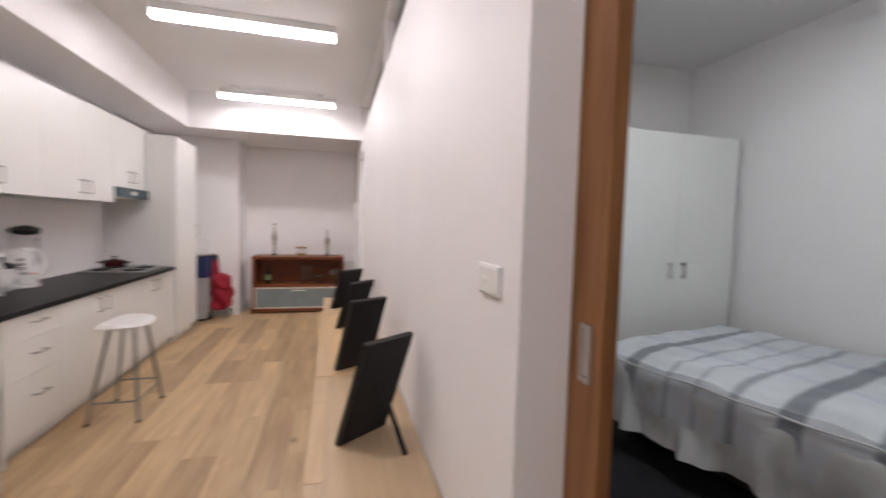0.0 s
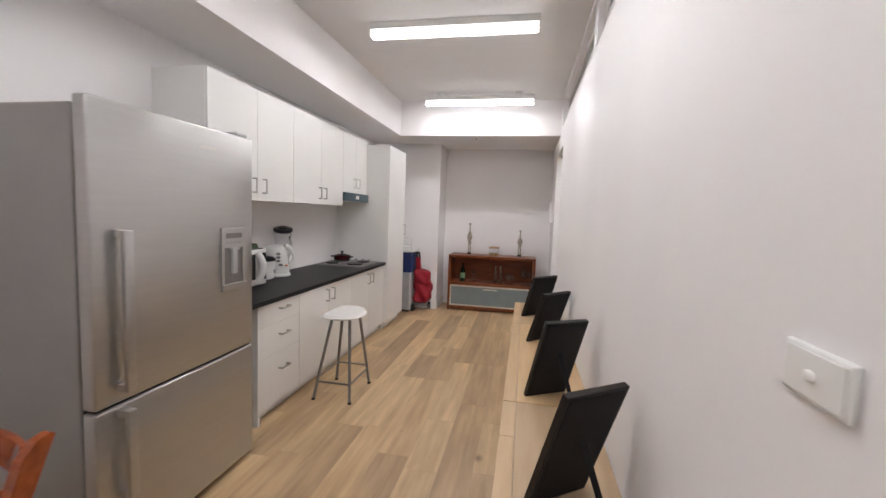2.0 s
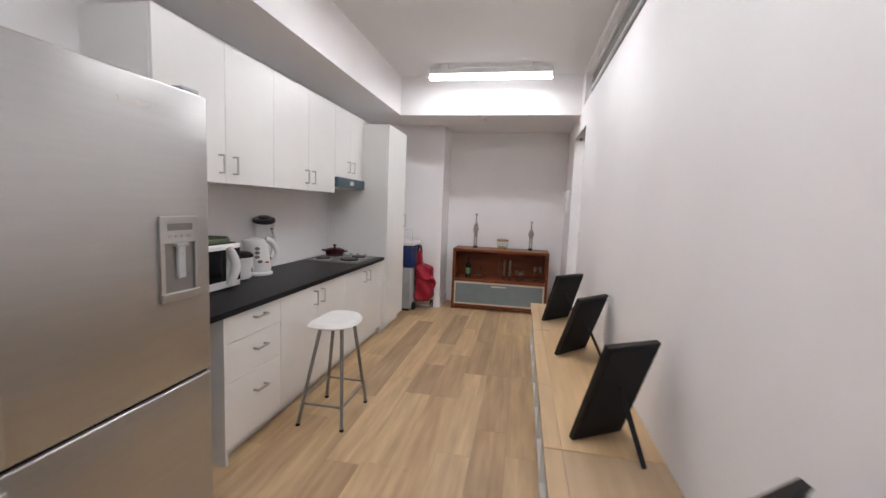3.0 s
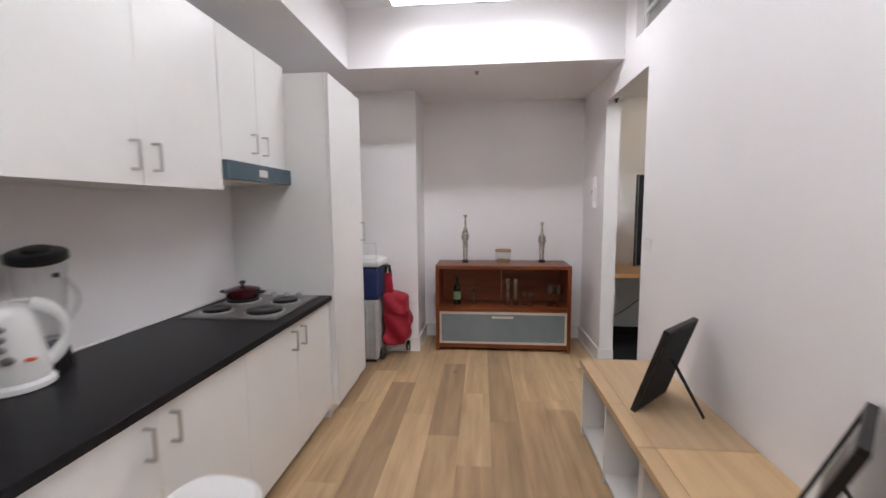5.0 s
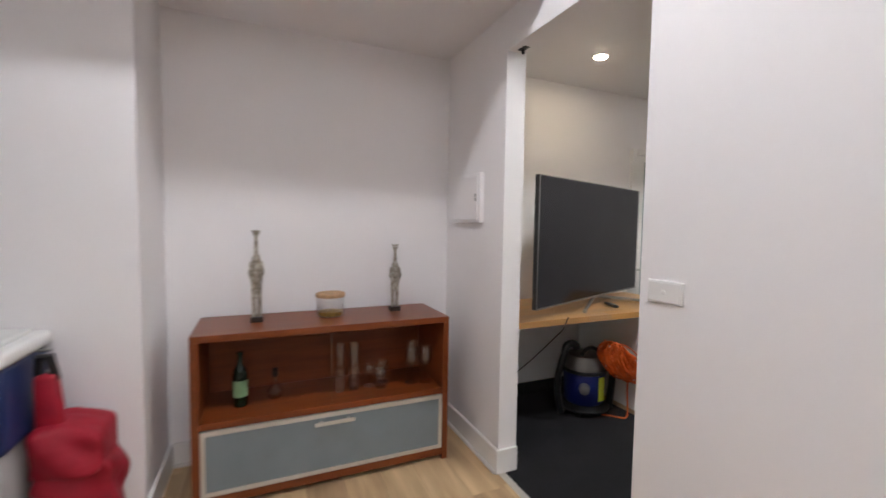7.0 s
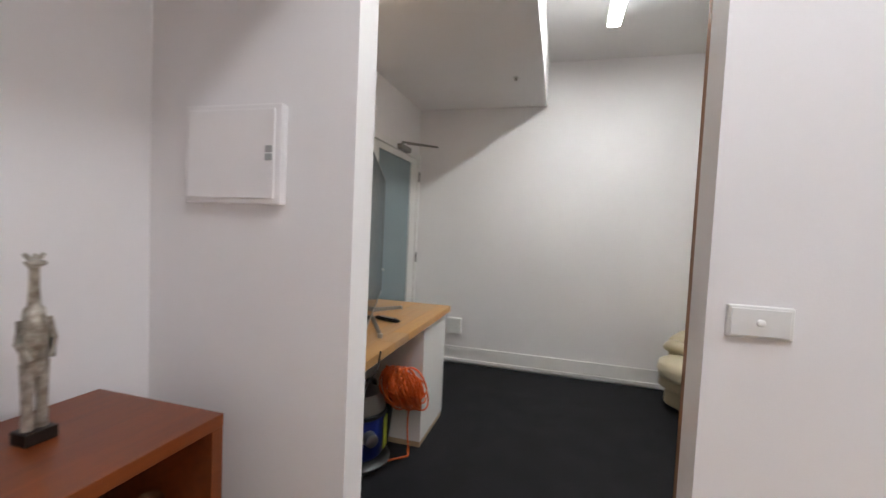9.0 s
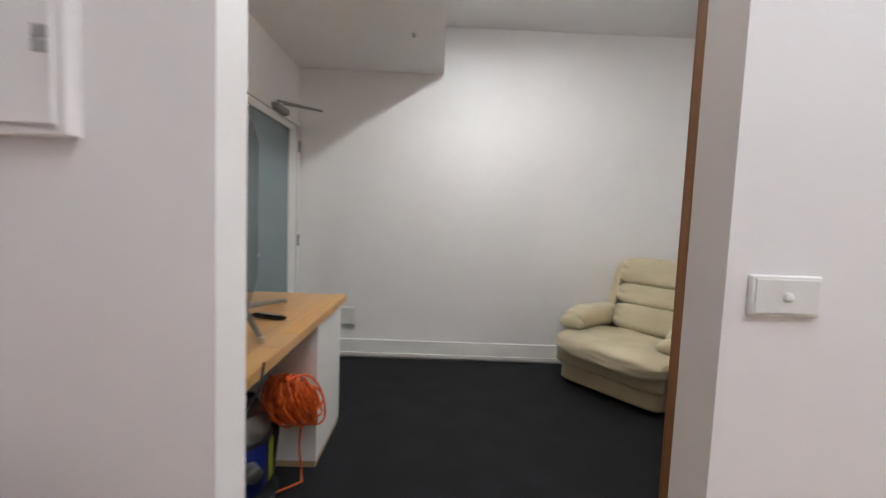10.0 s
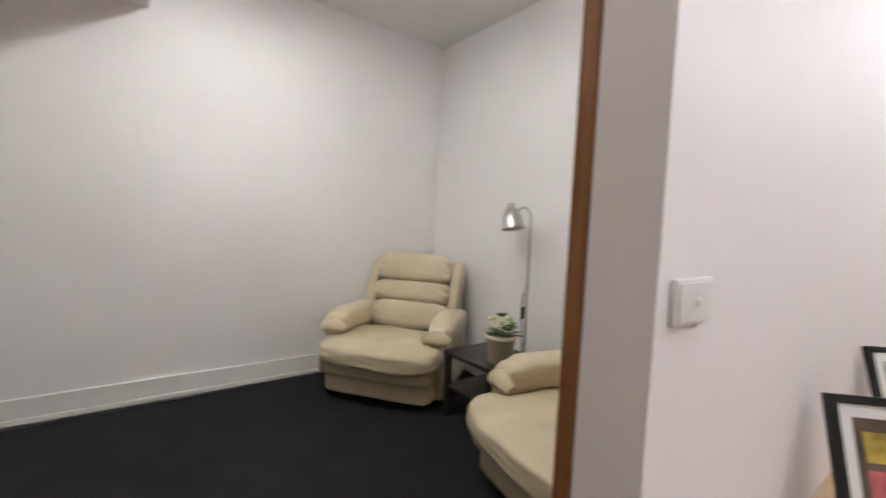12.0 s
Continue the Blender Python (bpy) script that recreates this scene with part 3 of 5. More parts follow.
pn = thing("pantry_cupboard", (-2.4, 5.38, 0), "tall white laminate pantry cupboard with one door", "pantry")
part("body", join(box(-2.765, -2.091, 5.034, 5.722, 0.10, 2.317)), CAB, pn)
part("plinth", box(-2.765, -2.13, 5.036, 5.72, 0, 0.099), CAB, pn)
pd = part("cabinet_door", box(-2.089, -2.069, 5.036, 5.721, 0.095, 2.315, 0.0012), CAB, pn)
bow_handle(pd, -2.069, 5.665, 1.26, 0.15)

UX = -2.364


def wall_unit(y0, y1, z0, z1, doors, label):
    c = thing("wall_cabinet", (-2.57, (y0 + y1) / 2, z0), label, "wall cabinet", "wall cabinets")
    part("body", box(-2.7695, UX - 0.021, y0 + 0.0006, y1 - 0.0006, z0, z1), CAB, c)
    for a, b, hy in doors:
        d = part("cabinet_door", box(UX - 0.019, UX, a + 0.0015, b - 0.0015, z0 - 0.004, z1 - 0.001, 0.0012), CAB, c)
        bow_handle(d, UX, hy, z0 + 0.105, 0.11)


wall_unit(2.366, 3.352, 1.549, 2.354, [(2.366, 2.86, 2.805), (2.86, 3.352, 2.925)], "white laminate wall cabinet with two plain doors")
wall_unit(3.352, 4.338, 1.549, 2.354, [(3.352, 3.845, 3.795), (3.845, 4.338, 3.90)], "white laminate wall cabinet with two plain doors")
wall_unit(4.34, 5.03, 1.705, 2.354, [(4.34, 4.685, 4.62), (4.685, 5.03, 4.735)], "short white laminate wall cabinet over the range hood")
hd = thing("range_hood", (-2.55, 4.65, 1.60), "slim blue-grey metal slide-out range hood", "range hood")
part("body", box(-2.7695, -2.372, 4.345, 5.025, 1.605, 1.698, 0.003), GREYMETAL, hd)
part("front_visor", box(-2.371, -2.335, 4.345, 5.025, 1.603, 1.697, 0.004), HOODM, hd, "blue-grey front visor")
part("badge", box(-2.3348, -2.3335, 4.63, 4.72, 1.63, 1.67), ALU, hd)
part("filter", box(-2.72, -2.40, 4.40, 4.98, 1.598, 1.6045), ALU, hd)

# refrigerator
fr = thing("refrigerator", (-2.3, 1.74, 0), "tall brushed stainless steel two-door refrigerator with dispenser", "refrigerator")
part("body", box(-2.68, -2.0, 1.285, 2.195, 0.04, 1.845, 0.008), STEELSIDE, fr, "grey painted side cabinet")
part("toe_grille", box(-2.66, -2.03, 1.30, 2.18, 0.0, 0.039), BLACK, fr)
dz = 0.70
up = part("upper_door", box(-1.992, -1.93, 1.283, 2.197, dz + 0.006, 1.872, 0.010, 3), STEEL, fr, smooth=True)
lo = part("lower_door", box(-1.992, -1.93, 1.283, 2.197, 0.05, dz - 0.006, 0.010, 3), STEEL, fr, smooth=True)
part("door_gasket", join(box(-1.9995, -1.9925, 1.295, 2.185, 0.06, 1.86), box(-1.98, -1.945, 1.295, 2.185, dz - 0.0055, dz + 0.0055)), RUBBER, fr)


def fridge_handle(parent, y, z0, z1):
    part("handle", join(box(-1.890, -1.868, y - 0.019, y + 0.019, z0, z1, 0.005, 3), box(-1.93, -1.8905, y - 0.019, y + 0.019, z0, z0 + 0.032, 0.004), box(-1.93, -1.8905, y - 0.019, y + 0.019, z1 - 0.032, z1, 0.004)), STEEL, parent, "flat steel bar handle", True)


fridge_handle(up, 1.382, 0.755, 1.388)
fridge_handle(lo, 1.382, 0.318, 0.682)
part("water_dispenser", join(box(-1.9298, -1.920, 1.937, 2.123, 1.275, 1.380, 0.003), box(-1.9298, -1.920, 1.937, 1.957, 1.083, 1.2748), box(-1.9298, -1.920, 2.103, 2.123, 1.083, 1.2748), box(-1.9298, -1.912, 1.937, 2.123, 1.048, 1.0828, 0.004)), STEEL, up, "moulded water dispenser surround")
part("dispenser_recess", box(-1.9299, -1.9270, 1.957, 2.103, 1.083, 1.2748), GREYMETAL, up)
part("dispenser_paddle", join(box(-1.9268, -1.912, 2.012, 2.048, 1.135, 1.262, 0.004), box(-1.9268, -1.906, 2.0, 2.06, 1.2625, 1.2745, 0.002)), GREYPL, up)
part("dispenser_screen", box(-1.9198, -1.9185, 1.97, 2.09, 1.325, 1.352), GREYMETAL, up)
part("dispenser_key", join(*[box(-1.9198, -1.9185, 1.972 + k * 0.03, 1.99 + k * 0.03, 1.296, 1.308) for k in range(4)]), GREYPL, up)
part("hinge_cover", box(-2.06, -1.95, 2.09, 2.18, 1.873, 1.895, 0.008), GREYPL, fr)
part("logo_bar", box(-1.9298, -1.9288, 1.80, 1.92, 1.765, 1.78), ALU, up)

# hob and pot
hb = thing("hob", (-2.43, 4.70, CZ), "stainless electric hob with four solid black hotplates", "hob")
part("tray", join(box(-2.70, -2.16, 4.40, 4.99, CZ + 0.0005, CZ + 0.008, 0.003), box(-2.69, -2.17, 4.41, 4.98, CZ + 0.0082, CZ + 0.011, 0.002)), GREYMETAL, hb)
for x, y, r in ((-2.57, 4.53, 0.075), (-2.29, 4.53, 0.095), (-2.29, 4.78, 0.075), (-2.57, 4.79, 0.095)):
    part("hotplate_ring", lathe([(r + 0.014, 0), (r + 0.012, 0.005), (r, 0.006)], (x, y, CZ + 0.0112), 28), CHROME, hb, smooth=True)
    part("hotplate", lathe([(r - 0.001, 0), (r - 0.001, 0.014), (r - 0.01, 0.017), (0.03, 0.017), (0.02, 0.014)], (x, y, CZ + 0.0172), 28), BLACK, hb, smooth=True)
for i in range(4):
    part("knob", join(lathe([(0.021, 0), (0.019, 0.018), (0.012, 0.02)], (-2.53 + i * 0.085, 4.935, CZ + 0.0112), 16), box(-2.536 + i * 0.085, -2.524 + i * 0.085, 4.917, 4.953, CZ + 0.025, CZ + 0.040, 0.003)), GREYPL, hb, smooth=True)
pt = thing("saucepan", (-2.57, 4.79, CZ + 0.0345), "small dark red enamel pot with lid on the hob", "saucepan")
PZ = CZ + 0.0345
part("pot", lathe([(0.085, 0), (0.096, 0.012), (0.102, 0.045), (0.105, 0.046)], (-2.57, 4.79, PZ), 32), POTRED, pt, smooth=True)
part("lid", lathe([(0.104, 0.047), (0.098, 0.054), (0.05, 0.068), (0.015, 0.071)], (-2.57, 4.79, PZ), 32), POTRED, pt, smooth=True)
part("lid_knob", lathe([(0.012, 0.0712), (0.010, 0.082), (0.020, 0.09), (0.018, 0.103), (0.006, 0.106)], (-2.57, 4.79, PZ), 16), BLACK, pt, smooth=True)
for s in (-1, 1):
    part("side_handle", sweep([(-2.57 + s * 0.10, 4.765, PZ + 0.035), (-2.57 + s * 0.135, 4.775, PZ + 0.037), (-2.57 + s * 0.135, 4.805, PZ + 0.037), (-2.57 + s * 0.10, 4.815, PZ + 0.035)], 0.008), BLACK, pt, smooth=True)

# worktop appliances
mw = thing("microwave_oven", (-2.6, 2.86, CZ), "white microwave oven with dark glass and curved handle", "microwave")
MZ = CZ + 0.012
part("case", box(-2.755, -2.475, 2.60, 3.10, MZ, MZ + 0.285, 0.008, 2), WHITEPL, mw)
part("front_fascia", box(-2.474, -2.452, 2.60, 3.10, MZ, MZ + 0.285, 0.008, 3), WHITEPL, mw, smooth=True)
part("door_glass", box(-2.4515, -2.447, 2.62, 2.955, MZ + 0.05, MZ + 0.25, 0.002), BLACKGLOSS, mw)
part("control_panel", box(-2.4515, -2.448, 3.005, 3.092, MZ + 0.04, MZ + 0.255, 0.002), BLACKGLOSS, mw)
for i in range(5):
    part("button_bar", box(-2.4478, -2.4466, 3.02, 3.078, MZ + 0.07 + i * 0.022, MZ + 0.078 + i * 0.022), GREYMETAL, mw)
part("handle", sweep(arc(lambda u: (-2.445 + 0.035 * math.sin(math.pi * u), 2.975 + 0.02 * math.sin(math.pi * u), MZ + 0.02 + u * 0.245)), [0.024 + 0.006 * math.sin(math.pi * i / 16) for i in range(17)], 12), WHITEPL, mw, "curved white door handle", True)
for yy in (2.64, 3.06):
    for xx in (-2.72, -2.49):
        part("foot", cyl((xx, yy, CZ), (xx, yy, MZ), 0.012, n=10), BLACK, mw)
pm = thing("place_mat", (-2.6, 2.84, MZ + 0.2853), "thin dark brown mat lying on the microwave", "mat")
part("sheet", box(-2.745, -2.462, 2.61, 3.07, MZ + 0.2853, MZ + 0.2925, 0.002), DARKWOOD, pm)
tr = thing("serving_tray", (-2.6, 2.84, MZ + 0.2932), "dark green serving tray lying on the microwave", "tray")
part("base", box(-2.735, -2.485, 2.62, 3.02, MZ + 0.2930, MZ + 0.3002, 0.003), GREENTRAY, tr)
part("rim", join(box(-2.745, -2.733, 2.61, 3.03, MZ + 0.2937, MZ + 0.3252, 0.004), box(-2.487, -2.475, 2.61, 3.03, MZ + 0.2937, MZ + 0.3172, 0.004), box(-2.733, -2.487, 2.61, 2.622, MZ + 0.2937, MZ + 0.3252, 0.004), box(-2.733, -2.487, 3.018, 3.03, MZ + 0.2937, MZ + 0.3292, 0.004)), GREENTRAY, tr)
sc = thing("slow_cooker", (-2.64, 3.315, CZ), "white round slow cooker with a dark lid", "slow cooker")
part("body", lathe([(0.085, 0.0), (0.098, 0.012), (0.105, 0.06), (0.107, 0.155), (0.11, 0.16)], (-2.64, 3.315, CZ + 0.006), 32), WHITEPL, sc, smooth=True)
part("lid", lathe([(0.112, 0.161), (0.112, 0.178), (0.09, 0.195), (0.03, 0.205)], (-2.64, 3.315, CZ + 0.006), 32), BLACKGLOSS, sc, "dark glossy lid", True)
part("lid_knob", lathe([(0.015, 0.205), (0.02, 0.222), (0.01, 0.226)], (-2.64, 3.315, CZ + 0.006), 14), WHITEPL, sc, smooth=True)
part("control_dial", cyl((-2.545, 3.345, CZ + 0.075), (-2.53, 3.350, CZ + 0.075), 0.022, 0.018), GREYPL, sc)
for a in range(3):
    part("foot", cyl((-2.64 + 0.07 * math.cos(a * 2.1), 3.315 + 0.07 * math.sin(a * 2.1), CZ), (-2.64 + 0.07 * math.cos(a * 2.1), 3.315 + 0.07 * math.sin(a * 2.1), CZ + 0.007), 0.01, n=8), BLACK, sc)
kt = thing("electric_kettle", (-2.63, 3.555, CZ), "white plastic electric jug kettle with grey level windows", "kettle", rz=-44, world_coords=False)
part("base", lathe([(0.095, 0), (0.103, 0.004), (0.103, 0.020), (0.090, 0.027)], (0, 0, 0), 32), WHITEPL, kt, smooth=True)
jug = lathe([(0.088, 0.028), (0.094, 0.04), (0.092, 0.10), (0.086, 0.18), (0.079, 0.245), (0.066, 0.272), (0.036, 0.289), (0.01, 0.293)], (0, 0, 0), 36, 0.90, 1.0)
for v in jug.verts:
    k = max(0.0, (v.co.z - 0.03) / 0.26)
    v.co.y -= 0.020 * k
    if v.co.y < -0.05 and 0.2 < v.co.z < 0.285:
        v.co.y -= 0.030 * math.exp(-(v.co.x / 0.03) ** 2) * (v.co.z - 0.2) / 0.06
part("body", jug, WHITEPL, kt, smooth=True)
part("handle", moved(sweep(arc(lambda u: (0.0, 0.052 + 0.082 * math.sin(math.pi * u) ** 0.55, 0.062 + 0.212 * u), 24), [0.020 + 0.006 * math.cos(2 * math.pi * i / 24) for i in range(25)], 14), pose(0, 0, 0)), WHITEPL, kt, "thick white loop handle", True)
for i, (yy, zz) in enumerate(((-0.022, 0.212), (-0.022, 0.180), (-0.024, 0.148), (-0.004, 0.112))):
    xs = 0.070 + 0.0042 * i
    part("level_window", moved(lathe([(0.0165, 0), (0.0165, 0.009), (0.012, 0.012)], (0, 0, 0), 18, 0.75, 1.15), pose(xs, yy, zz, 20, 90, 0)), GREYMETAL, kt, "grey oval window", True)
part("switch", puff(0.064, 0.083, 0.032, 0.062, 0.098, 0.110, 3, 4), ORANGE, kt, "red rocker switch", True)
part("lid_latch", puff(-0.02, 0.02, 0.0, 0.05, 0.286, 0.297, 3, 4), WHITEPL, kt, smooth=True)
bl = thing("blender", (-2.688, 3.712, CZ), "glass jug blender with black lid and base", "blender")
part("base", lathe([(0.072, 0), (0.072, 0.02), (0.066, 0.07), (0.056, 0.11), (0.05, 0.115)], (-2.688, 3.712, CZ), 24), BLACK, bl, smooth=True)
part("jug", lathe([(0.050, 0.116), (0.062, 0.16), (0.078, 0.375), (0.080, 0.39)], (-2.688, 3.712, CZ), 24), GLASS, bl, "clear glass jug", True)
part("lid", moved(join(lathe([(0.080, 0.0), (0.088, 0.006), (0.088, 0.030), (0.078, 0.036), (0.045, 0.037), (0.042, 0.050), (0.02, 0.053)], (0, 0, 0), 24)), pose(-2.688, 3.712, CZ + 0.404, 10, 7, 0)), BLACK, bl, "black lid set askew", True)
part("badge", box(-2.613, -2.610, 3.69, 3.715, CZ + 0.345, CZ + 0.362), BLACK, bl)
part("handle", sweep(arc(lambda u: (-2.66, 3.775 + 0.05 * math.sin(math.pi * u), CZ + 0.16 + 0.17 * u)), 0.010, 8), GLASS, bl, smooth=True)

# bar stool
st = thing("bar_stool", (-1.815, 3.19, 0), "bar stool with white moulded seat and grey metal legs", "stool", world_coords=False)
seat = bmesh.new()
N, M = 48, 10
ring0 = []
for j in range(M + 1):
    f = 1 - j / M
    ring = []
    for i in range(N):
        a = 2 * math.pi * i / N
        r = 1.0 - 0.10 * max(0, math.cos(a - math.pi)) ** 2
        ca, sa = math.cos(a), math.sin(a)
        x = -0.015 + 0.160 * f * r * math.copysign(abs(ca) ** 0.72, ca)
        y = 0.222 * f * r * math.copysign(abs(sa) ** 0.72, sa) * (1 - 0.08 * ca)
        z = 0.652 + 0.020 * f ** 3 * abs(math.sin(a)) - (0.022 if j == 0 else 0)
        ring.append(seat.verts.new((x, y + 0.06, z)))
    if ring0:
        for i in range(N):
            seat.faces.new((ring0[i], ring0[(i + 1) % N], ring[(i + 1) % N], ring[i]))
    ring0 = ring
bot = [seat.verts.new((0.13 * math.cos(2 * math.pi * i / N), 0.06 + 0.185 * math.sin(2 * math.pi * i / N), 0.626)) for i in range(N)]
rim = list(seat.verts)[:N]
for i in range(N):
    seat.faces.new((bot[i], bot[(i + 1) % N], rim[(i + 1) % N], rim[i]))
seat.faces.new(bot[::-1])
bmesh.ops.remove_doubles(seat, verts=seat.verts[:], dist=0.0004)
part("seat", seat, WHITEPL, st, "white moulded saddle seat", True)
tops, feet = {}, {}
for sx in (-1, 1):
    for sy in (-1, 1):
        feet[sx, sy], tops[sx, sy] = Vector((0.152 * sx, 0.207 * sy + 0.01, 0.0)), Vector((0.075 * sx, 0.06 + 0.10 * sy, 0.622))
        part("leg", sweep([feet[sx, sy] + Vector((0, 0, 0.012)), tops[sx, sy]], [0.011, 0.0125], 12), GREYMETAL, st, smooth=True)
        part("foot_cap", cyl(feet[sx, sy], feet[sx, sy] + Vector((0, 0, 0.014)), 0.015, 0.013, 12), RUBBER, st)
for a, b, h in (((-1, -1), (-1, 1), 0.27), ((1, -1), (1, 1), 0.22), ((-1, -1), (1, -1), 0.22), ((-1, 1), (1, 1), 0.27)):
    pa, pb_ = feet[a].lerp(tops[a], h), feet[b].lerp(tops[b], h)
    part("foot_rail", sweep([pa, pb_], 0.007, 10), GREYMETAL, st, smooth=True)

# dining chair beside the refrigerator
dc = thing("dining_chair", (-1.885, 0.79, 0), "glossy red-brown stained wooden ladder-back dining chair", "chair", rz=2, world_coords=False)
for s in (-1, 1):
    part("back_post", join(*[box(s * 0.205 - 0.017, s * 0.205 + 0.017, -0.02 + 0.0, 0.02, 0, 0.44, 0.004)]), CHAIRWOOD, dc)
    pst = bmesh.new()
    prof = [(-0.022, 0.44), (0.022, 0.44), (0.075, 0.62), (0.150, 0.795), (0.140, 0.802), (0.105, 0.795), (0.070, 0.76), (0.02, 0.62)]
    A = [pst.verts.new((s * 0.205 - 0.014, y, z)) for y, z in prof]
    B = [pst.verts.new((s * 0.205 + 0.014, y, z)) for y, z in prof]
    pst.faces.new(A), pst.faces.new(B[::-1])
    for i in range(len(prof)):
        k = (i + 1) % len(prof)
        pst.faces.new((A[i], A[k], B[k], B[i]))
    part("back_upright", pst, CHAIRWOOD, dc)
    part("leg", box(s * 0.205 - 0.018, s * 0.205 + 0.018, -0.44, -0.40, 0, 0.43, 0.005), CHAIRWOOD, dc)
    part("side_rail", box(s * 0.205 - 0.01, s * 0.205 + 0.01, -0.40, -0.022, 0.36, 0.42, 0.003), CHAIRWOOD, dc)


def slat(z0, z1, y0):
    bm = bmesh.new()
    n = 18
    rows = []
    for i in range(n + 1):
        x = -0.19 + 0.38 * i / n
        y = y0 + 0.045 * (1 - (x / 0.19) ** 2)
        lean = (z1 - z0) * 0.25
        rows.append([bm.verts.new(p) for p in ((x, y - 0.009, z0), (x, y + 0.009, z0), (x, y + 0.009 + lean, z1), (x, y - 0.009 + lean, z1))])
    for a, b in zip(rows, rows[1:]):
        for k in range(4):
            bm.faces.new((a[k], a[(k + 1) % 4], b[(k + 1) % 4], b[k]))
    bm.faces.new(rows[0][::-1]), bm.faces.new(rows[-1])
    return bm


for z0, z1, y0 in ((0.715, 0.785, 0.080), (0.625, 0.665, 0.042), (0.54, 0.575, 0.012)):
    part("back_slat", slat(z0, z1, y0), CHAIRWOOD, dc, smooth=True)
part("seat", box(-0.225, 0.225, -0.45, -0.021, 0.43, 0.455, 0.01, 3), CHAIRWOOD, dc)
dc.scale = (1.06, 1.06, 1.06)
part("front_rail", box(-0.186, 0.186, -0.43, -0.41, 0.36, 0.42, 0.003), CHAIRWOOD, dc)

# low shelf bench along the partition
def bench(y0, y1, cells, top_boards, label):
    b = thing("low_shelf_unit", (-0.23, (y0 + y1) / 2, 0), label, "shelf unit", "low shelves along the wall")
    for i in range(cells + 1):
        y = y0 + 0.009 + (y1 - y0 - 0.018) * i / cells
        part("divider", box(-0.445, -0.02, y - 0.009, y + 0.009, 0.0, 0.458), CAB, b)
    for i in range(cells):
        ya, yb = y0 + 0.009 + (y1 - y0 - 0.018) * i / cells + 0.0095, y0 + 0.009 + (y1 - y0 - 0.018) * (i + 1) / cells - 0.0095
        part("bottom_panel", box(-0.44, -0.02, ya, yb, 0.04, 0.056), CAB, b)
        part("back_panel", box(-0.019, -0.008, ya, yb, 0.0, 0.458), CAB, b)
    for a, c in top_boards:
        cuts = [y0, y1] if c - a > 0.2 else [y0, y0 + (y1 - y0) * 0.37, y0 + (y1 - y0) * 0.78, y1]
        for ya, yb in zip(cuts, cuts[1:]):
            part("top_board", box(a + 0.0006, c - 0.0006, ya + 0.0004, yb - 0.0004, 0.4585, 0.496, 0.0015), OAK, b, "oiled oak top board")


bench(0.62, 2.28, 4, ((-0.467, -0.395), (-0.395, -0.003)), "low white shelf unit with oak board top")
bench(2.285, 3.99, 4, ((-0.467, -0.395), (-0.395, -0.003)), "low white shelf unit with oak board top")
bench(3.995, 4.967, 2, ((-0.467, -0.395), (-0.395, -0.003)), "short low white shelf unit with oak board top")


def picture_frame(x, y, yaw, tilt, prints, label, w=0.262, h=0.488):
    """Its bottom corner nearest the aisle is at x, y; the front looks to +y."""
    f = thing("picture_frame", (x, y, 0.4965), label, "picture frame", "standing picture frames", rz=yaw, world_coords=False)
    lean = pose(0, 0, 0.003, tilt, 0, 0)
    t, e = 0.018, 0.022

    def put(name, bm, material, label=""):
        return part(name, moved(bm, lean), material, f, label)
    put("moulding", join(box(0, w, -t, t * 0.4, 0, e, 0.002), box(0, w, -t, t * 0.4, h - e, h, 0.002), box(0, e, -t, t * 0.4, e, h - e, 0.002), box(w - e, w, -t, t * 0.4, e, h - e, 0.002)), FRAMEBLK)
    put("backing_board", box(e * 0.6, w - e * 0.6, -t - 0.003, -t * 0.6, e * 0.6, h - e * 0.6), BACKBLK)
    put("mat_board", box(e + 0.0004, w - e - 0.0004, -0.006, -0.003, e + 0.0004, h - e - 0.0004), MATBOARD, "white mat board")
    m = 0.055
    put("print", box(m, w - m, -0.0028, -0.0018, m + 0.02, h - m), prints[0], "colour print")
    n = len(prints) - 1
    for i, p in enumerate(prints[1:]):
        z0 = m + 0.035 + i * (h - 2 * m - 0.05) / n
        put("print_shape", box(m + 0.018, w - m - 0.02, -0.0017, -0.0010, z0, z0 + (h - 2 * m - 0.05) / n * 0.8), p)
    top = lean @ Vector((w * 0.5, -t - 0.003, h * 0.60))
    foot = Vector((w * 0.5 + 0.01, top.y - 0.145, 0.002))
    strut = bmesh.new()
    ends = [[strut.verts.new(p + Vector((dx * k, dy, 0))) for dx, dy in ((-0.011, -0.002), (0.011, -0.002), (0.011, 0.002), (-0.011, 0.002))] for p, k in ((foot, 1.0), (top, 1.25))]
    for k in range(4):
        strut.faces.new((ends[0][k], ends[0][(k + 1) % 4], ends[1][(k + 1) % 4], ends[1][k]))
    strut.faces.new(ends[0][::-1]), strut.faces.new(ends[1])
    part("easel_leg", strut, BACKBLK, f, "hinged black easel strut")


picture_frame(-0.353, 1.477, 36, 20, (PIC0, PIC2, PIC1, PIC3), "black standing picture frame with an easel back")
picture_frame(-0.355, 2.38, 31, 20, (PIC4, PIC0), "black standing picture frame with a grey print")
picture_frame(-0.340, 3.425, 47, 20, (PIC4, MATBOARD, PIC0), "black standing picture frame with a pale print", 0.32, 0.435)
picture_frame(-0.385, 4.29, 45, 18, (PIC0, PIC2, PIC1, PIC3), "black standing picture frame with a colourful print", 0.335, 0.435)

